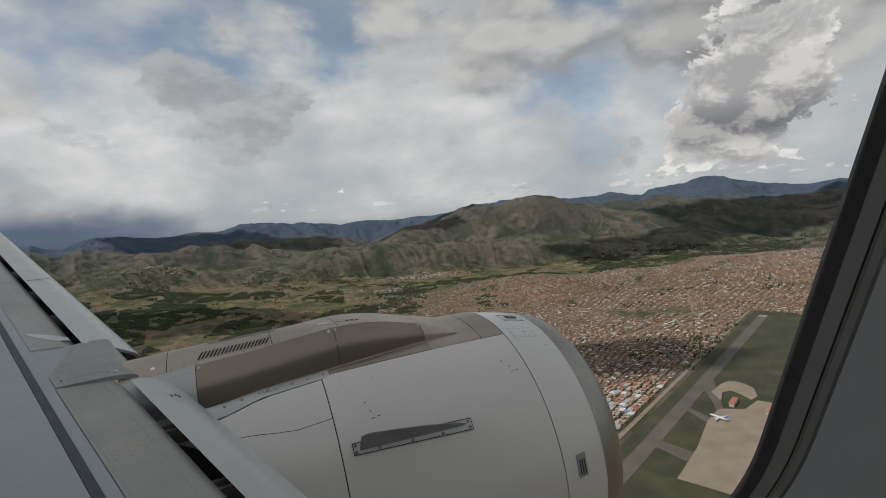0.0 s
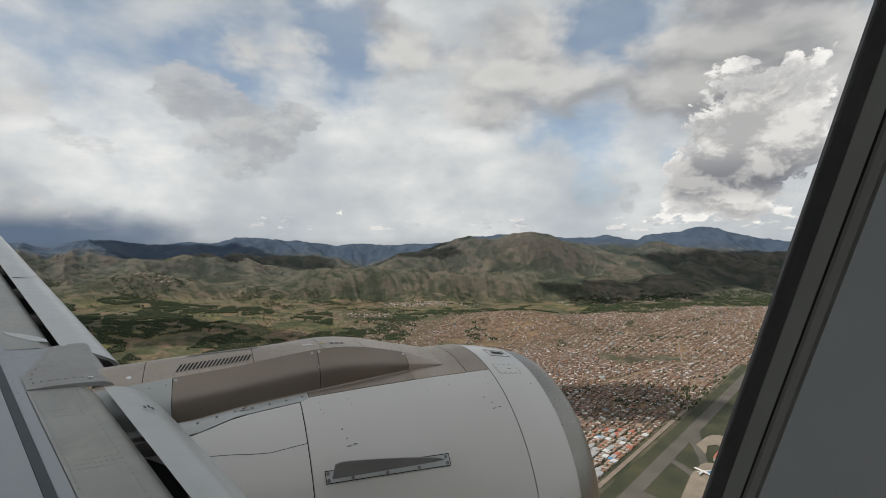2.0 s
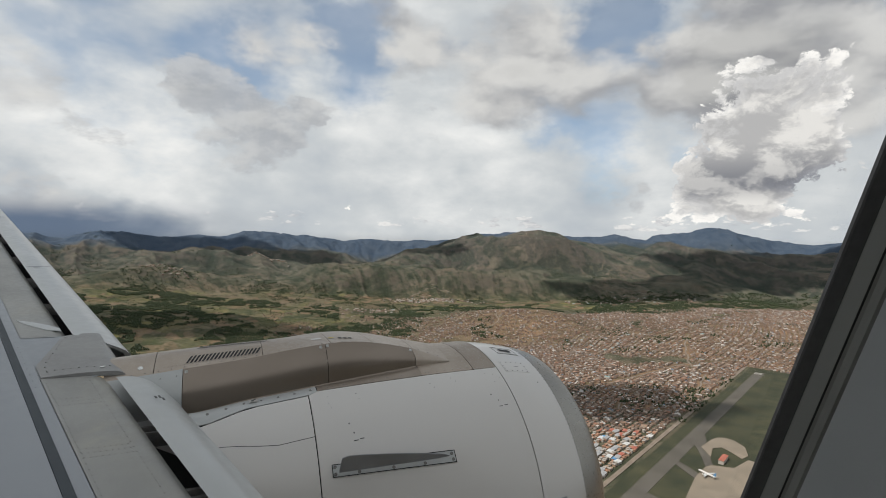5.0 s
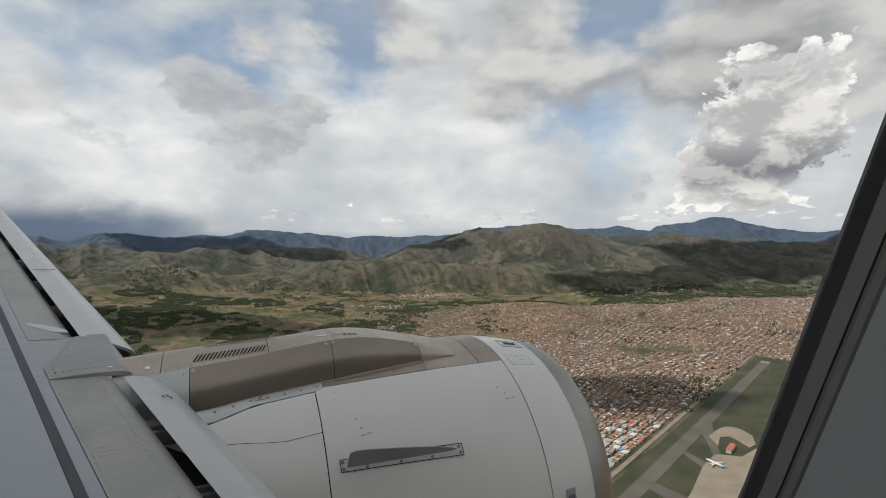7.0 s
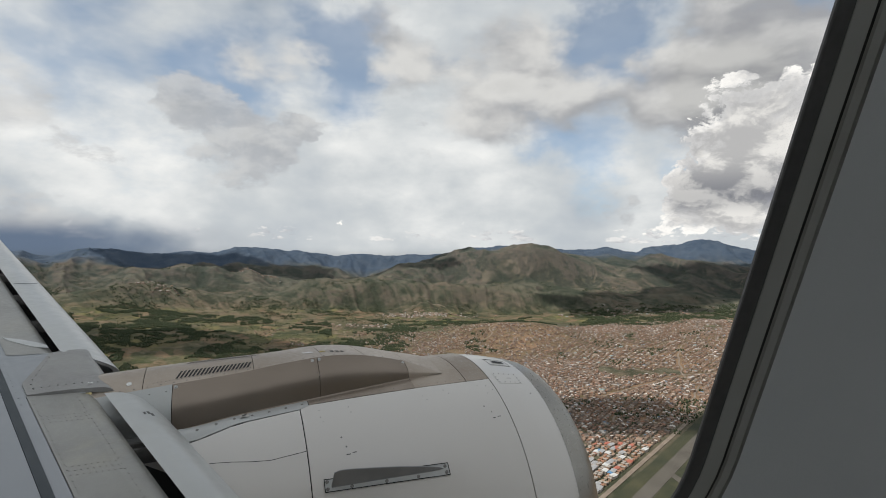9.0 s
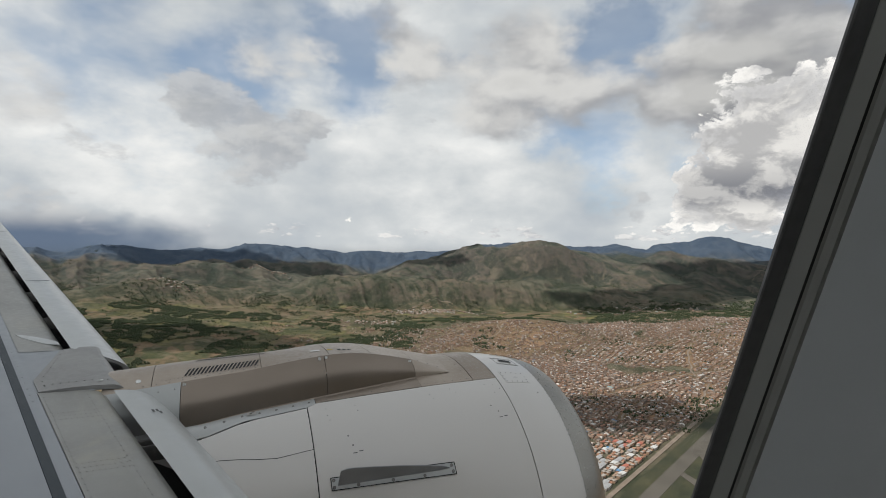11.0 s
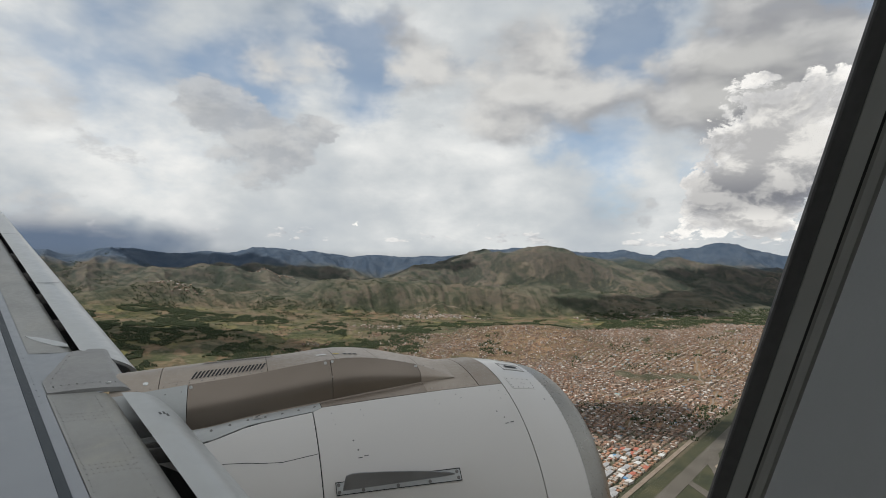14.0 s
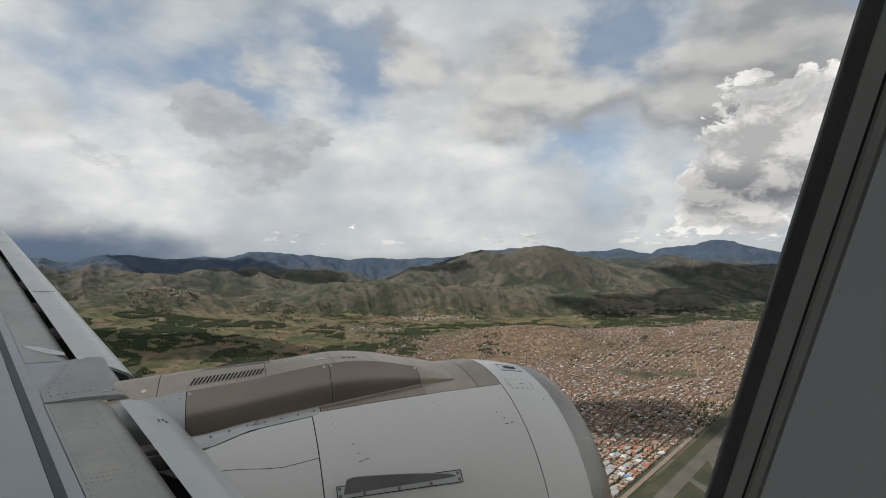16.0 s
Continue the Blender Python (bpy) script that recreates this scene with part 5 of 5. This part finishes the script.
town_quarter(-600, 500, 500, 1400, 0.80, 1, "packed brick and tin-roofed town houses on the valley floor")
town_quarter(-1100, 500, 1400, 2000, 0.55, 2, "packed brick and tin-roofed town houses on the slope")
town_quarter(-1100, 500, 2000, 2700, 0.30, 3, "terracotta houses scattered over the red hill")
town_quarter(500, 1100, 500, 1500, 0.83, 4, "packed brick and tin-roofed town houses by the airfield")
town_quarter(500, 1100, 1500, 2100, 0.70, 5, "packed terracotta houses in the middle of town")
town_quarter(500, 1100, 2100, 2900, 0.40, 6, "packed terracotta houses at the foot of the hills")
town_quarter(1100, 2600, 1100, 2100, 0.83, 7, "packed terracotta houses beyond the airfield")
town_quarter(1100, 2600, 2100, 3000, 0.50, 8, "packed terracotta houses at the far end of town")


# single buildings near the airfield: a few kinds, each with walls and a roof
def building_kind(name, w, d, h, pitch, wall, roof, label, category="house"):
    ob = thing(name, label, category, Matrix.Translation((0, 0, -500)), group=category + "s beside the airfield")
    bm = bmesh.new()
    box(bm, (-w / 2, -d / 2, -3), (w / 2, d / 2, h))
    part("walls", bm, wall, ob, "", False)
    o = 0.5
    rise = pitch * d / 2
    ring = [(-w / 2 - o, -d / 2 - o, h + 0.02), (w / 2 + o, -d / 2 - o, h + 0.02), (w / 2 + o, 0, h + 0.02 + rise), (w / 2 + o, d / 2 + o, h + 0.02), (-w / 2 - o, d / 2 + o, h + 0.02), (-w / 2 - o, 0, h + 0.02 + rise)]
    bm = bmesh.new()
    low = [bm.verts.new(p) for p in ring]
    top = [bm.verts.new((p[0], p[1], p[2] + 0.35)) for p in ring]
    for f in ((top[0], top[1], top[2], top[5]), (top[5], top[2], top[3], top[4]), (low[5], low[2], low[1], low[0]), (low[4], low[3], low[2], low[5])):
        bm.faces.new(f)
    for k in range(6):
        bm.faces.new((low[k], low[(k + 1) % 6], top[(k + 1) % 6], top[k]))
    part("roof", bm, roof, ob, "", False)
    return ob


def paint(name, a, b):
    return material(name, a, b, 0.15, 0.75, 0, 0, 60, tuple(q * 0.6 for q in a), 0.5)


BRICK = paint("bare_brick", (0.30, 0.19, 0.13), (0.38, 0.26, 0.18))
PLASTER = paint("pale_plaster", (0.34, 0.30, 0.26), (0.42, 0.375, 0.33))
TILE = paint("terracotta_tiles", (0.29, 0.145, 0.09), (0.36, 0.19, 0.12))
RUST = paint("rusted_tin", (0.30, 0.20, 0.14), (0.37, 0.26, 0.19))
TIN = paint("grey_tin", (0.27, 0.27, 0.275), (0.35, 0.35, 0.355))
WHITETIN = paint("white_tin", (0.48, 0.48, 0.47), (0.56, 0.56, 0.55))
BLUETIN = paint("blue_tin", (0.08, 0.20, 0.36), (0.12, 0.26, 0.42))
REDTIN = paint("red_tin", (0.33, 0.10, 0.07), (0.40, 0.14, 0.09))
SLAB = paint("concrete_roof", (0.30, 0.27, 0.24), (0.38, 0.34, 0.30))
KINDS = [building_kind("house", 5.3, 4.8, 3.4, 0.4, BRICK, TILE, "brick house with a terracotta tiled roof"),
         building_kind("house", 4.8, 5.8, 4.7, 0.0, BRICK, SLAB, "flat-roofed brick house with bare walls"),
         building_kind("house", 5.8, 4.8, 2.5, 0.3, PLASTER, RUST, "plastered house with a rusted tin roof"),
         building_kind("house", 4.8, 4.8, 5.3, 0.0, PLASTER, SLAB, "pale plastered house with a flat concrete roof"),
         building_kind("house", 6.4, 4.8, 3.1, 0.35, BRICK, REDTIN, "brick house with a red tin roof"),
         building_kind("shed", 16.0, 9.0, 4.4, 0.25, PLASTER, TIN, "long shed with a grey tin roof", "shed"),
         building_kind("shed", 13.8, 9.6, 4.4, 0.22, PLASTER, WHITETIN, "long shed with a white tin roof", "shed"),
         building_kind("shed", 12.8, 8.0, 4.1, 0.25, BRICK, BLUETIN, "brick shed with a blue tin roof", "shed"),
         building_kind("shed", 14.9, 8.5, 4.1, 0.3, BRICK, REDTIN, "brick shed with a red tin roof", "shed")]
WEIGHTS = [0.21, 0.25, 0.24, 0.13, 0.03, 0.08, 0.025, 0.015, 0.02]


def near_quarter():
    g = np.random.default_rng(77)
    first, rest = {}, []
    for j in range(2, 30):
        for i in range(-50, 60):
            a = -330 + i * 8.4 + (i // 7) * 5 + g.normal(0, 0.7)
            b = -76 - (j - 2) * 8.3 - ((j - 2) // 2) * 4 + g.normal(0, 0.7)
            p = A0 + AWAY * a + BWAY * b
            px = 784 + FOC * p.x / p.y
            if b < -320 or not (1005 < px < 1305 and 690 < p.y < 1195) or g.random() < 0.06:
                continue
            k = int(g.choice(len(KINDS), p=WEIGHTS))
            if len(first) > 6 and (j > 11 or p.y > 1060):
                rest.append((p.x, p.y))
                continue
            turn = math.atan2(AWAY.y, AWAY.x) + (math.pi / 2 if g.random() < 0.3 and k < 5 else 0) + g.normal(0, 0.06)
            m = Matrix.Translation((p.x, p.y, 0.3)) @ Matrix.Rotation(turn, 4, "Z")
            if k in first:
                copy_thing(KINDS[k], m)
            else:
                first[k] = True
                KINDS[k].matrix_world = m
    q = np.array(rest)
    n = len(q)
    wide = np.where(g.random(n) < 0.12, 1.9, 1.0)
    houses("town_houses", q[:, 0], q[:, 1], g.uniform(4.0, 7.0, n) * wide, g.uniform(4.2, 7.0, n) * wide, g.uniform(2.2, 5.5, n), math.atan2(AWAY.y, AWAY.x) + g.choice([0, math.pi / 2], n) + g.normal(0, 0.08, n), (g.random(n) < 0.5) * 1.0, "packed tin and tile-roofed houses beside the airfield")


near_quarter()


def at_field(a, b, z, turn=0.0):
    p = A0 + AWAY * a + BWAY * b
    return Matrix.Translation((p.x, p.y, z)) @ Matrix.Rotation(math.atan2(AWAY.y, AWAY.x) + turn, 4, "Z")


def terminal(a, b, w, d, h, roof, label):
    ob = building_kind("terminal_building", w, d, h, 0.2, PLASTER, roof, label, "airport building")
    ob.matrix_world = at_field(a, b, 1.9)


terminal(-99, 66, 34, 9, 6, REDTIN, "airport building with a long orange roof")
terminal(-150, 150, 40, 16, 9, TIN, "airport building with a grey roof")
terminal(-110, 130, 30, 14, 8, TILE, "airport building with a tiled roof")


def airliner(a, b, turn, label):
    ob = thing("parked_airliner", label, "aeroplane", at_field(a, b, 1.9, turn), group="parked aeroplanes")
    rings = []
    for x, r, z in ((-17, 0.3, 4.6), (-13, 1.2, 4.2), (-8, 1.9, 3.8), (8, 1.95, 3.7), (14, 1.8, 3.6), (16.5, 1.0, 3.4), (17.5, 0.2, 3.3)):
        rings.append([(x, r * math.cos(2 * math.pi * k / 12), z + r * math.sin(2 * math.pi * k / 12)) for k in range(12)])
    part("fuselage", loft(rings, True, True), WHITE, ob)
    for sgn in (1, -1):
        rings = [[(x0, sgn * y, z), (x0 - c, sgn * y, z), (x0 - c, sgn * y, z - 0.3), (x0, sgn * y, z - 0.3)] for x0, y, z, c in ((4, 1.5, 3.0, 6.5), (-5, 16.5, 4.2, 1.6))]
        part("wing", loft(rings, True, True), PALE, ob, "", False)
        rings = [[(x0, sgn * y, z), (x0 - c, sgn * y, z), (x0 - c, sgn * y, z - 0.15), (x0, sgn * y, z - 0.15)] for x0, y, z, c in ((-12, 0.6, 4.8, 3.5), (-15, 6, 5.2, 1.5))]
        part("tailplane", loft(rings, True, True), PALE, ob, "", False)
        rings = [[(x, sgn * 5.7 + r * math.cos(2 * math.pi * k / 10), 2.0 + r * math.sin(2 * math.pi * k / 10)) for k in range(10)] for x, r in ((5.4, 1.0), (4.5, 1.15), (2.0, 0.8))]
        part("engine", loft(rings, True, True), WHITE, ob)
        for x in (-1.0,):
            bm = bmesh.new()
            box(bm, (x - 0.6, sgn * 3.6 - 0.4, 0), (x + 0.6, sgn * 3.6 + 0.4, 2.4))
            part("main_gear", bm, DARK, ob)
    rings = [[(x0, 0.15, z), (x0 - c, 0.15, z), (x0 - c, -0.15, z), (x0, -0.15, z)] for x0, z, c in ((-10, 5.0, 6), (-15.5, 11.5, 2.2))]
    part("tail_fin", loft(rings, True, True), BLUETIN, ob, "blue tail fin", False)
    bm = bmesh.new()
    box(bm, (12.5, -0.3, 0), (13.5, 0.3, 2.2))
    part("nose_gear", bm, DARK, ob)


airliner(-184, 60, 1.2, "small white airliner parked on the apron")

def large_blocks():
    g = np.random.default_rng(55)
    px = g.uniform(1000, 1420, 300)
    y = g.uniform(1250, 2700, 300)
    x = (px - 784) / FOC * y
    k = town_density(x, y) > 0.6
    x, y = x[k], y[k]
    n = len(x)
    houses("large_buildings", x, y, g.uniform(8, 17, n), g.uniform(6, 11, n), g.uniform(5, 10, n), 0.75 + g.choice([0, math.pi / 2], n) + g.normal(0, 0.1, n), (g.random(n) < 0.5) * 0.6, "larger pale school and market buildings in the town", PALEROOF, WALLS)


large_blocks()


def hamlet(count, px, r, spread, seed, label):
    g = np.random.default_rng(seed)
    x = (px - 784) / FOC * r + g.normal(0, spread[0], count)
    y = r + g.normal(0, spread[1], count)
    houses("village_houses", x, y, g.uniform(6, 15, count), g.uniform(6, 11, count), g.uniform(3.0, 6, count), g.uniform(0, 3.1, count), (g.random(count) < 0.7) * 1.0, label, PALEROOF, WALLS)


hamlet(70, 460, 3840, (120, 24), 41, "white-roofed village in a fold of the hills")
hamlet(190, 765, 3040, (150, 42), 42, "pale-roofed village at the foot of the escarpment")
hamlet(60, 660, 2600, (110, 30), 43, "farm houses between green fields")
hamlet(50, 290, 3000, (110, 30), 44, "farm houses between green fields")
hamlet(110, 1150, 2950, (260, 70), 45, "houses among trees on the valley floor")

# ---- clouds added out of the passenger's view, placed to shade chosen parts of the land ----
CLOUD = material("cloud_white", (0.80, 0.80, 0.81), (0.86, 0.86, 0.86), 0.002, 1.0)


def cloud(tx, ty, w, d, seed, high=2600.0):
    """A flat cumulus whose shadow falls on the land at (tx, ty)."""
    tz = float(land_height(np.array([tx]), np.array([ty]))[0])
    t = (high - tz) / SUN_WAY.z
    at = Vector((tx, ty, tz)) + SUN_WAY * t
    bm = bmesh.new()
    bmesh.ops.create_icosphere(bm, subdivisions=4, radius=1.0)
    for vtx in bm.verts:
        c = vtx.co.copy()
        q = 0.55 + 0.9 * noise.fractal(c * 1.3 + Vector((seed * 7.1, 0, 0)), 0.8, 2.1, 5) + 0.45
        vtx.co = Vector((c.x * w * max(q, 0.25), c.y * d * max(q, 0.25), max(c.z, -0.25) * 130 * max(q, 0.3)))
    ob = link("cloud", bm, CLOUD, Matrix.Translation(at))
    return tagged(ob, "unseen white cloud placed to shade what lies below", "cloud", kind="structure")


# the first one keeps the engine and wing in shade
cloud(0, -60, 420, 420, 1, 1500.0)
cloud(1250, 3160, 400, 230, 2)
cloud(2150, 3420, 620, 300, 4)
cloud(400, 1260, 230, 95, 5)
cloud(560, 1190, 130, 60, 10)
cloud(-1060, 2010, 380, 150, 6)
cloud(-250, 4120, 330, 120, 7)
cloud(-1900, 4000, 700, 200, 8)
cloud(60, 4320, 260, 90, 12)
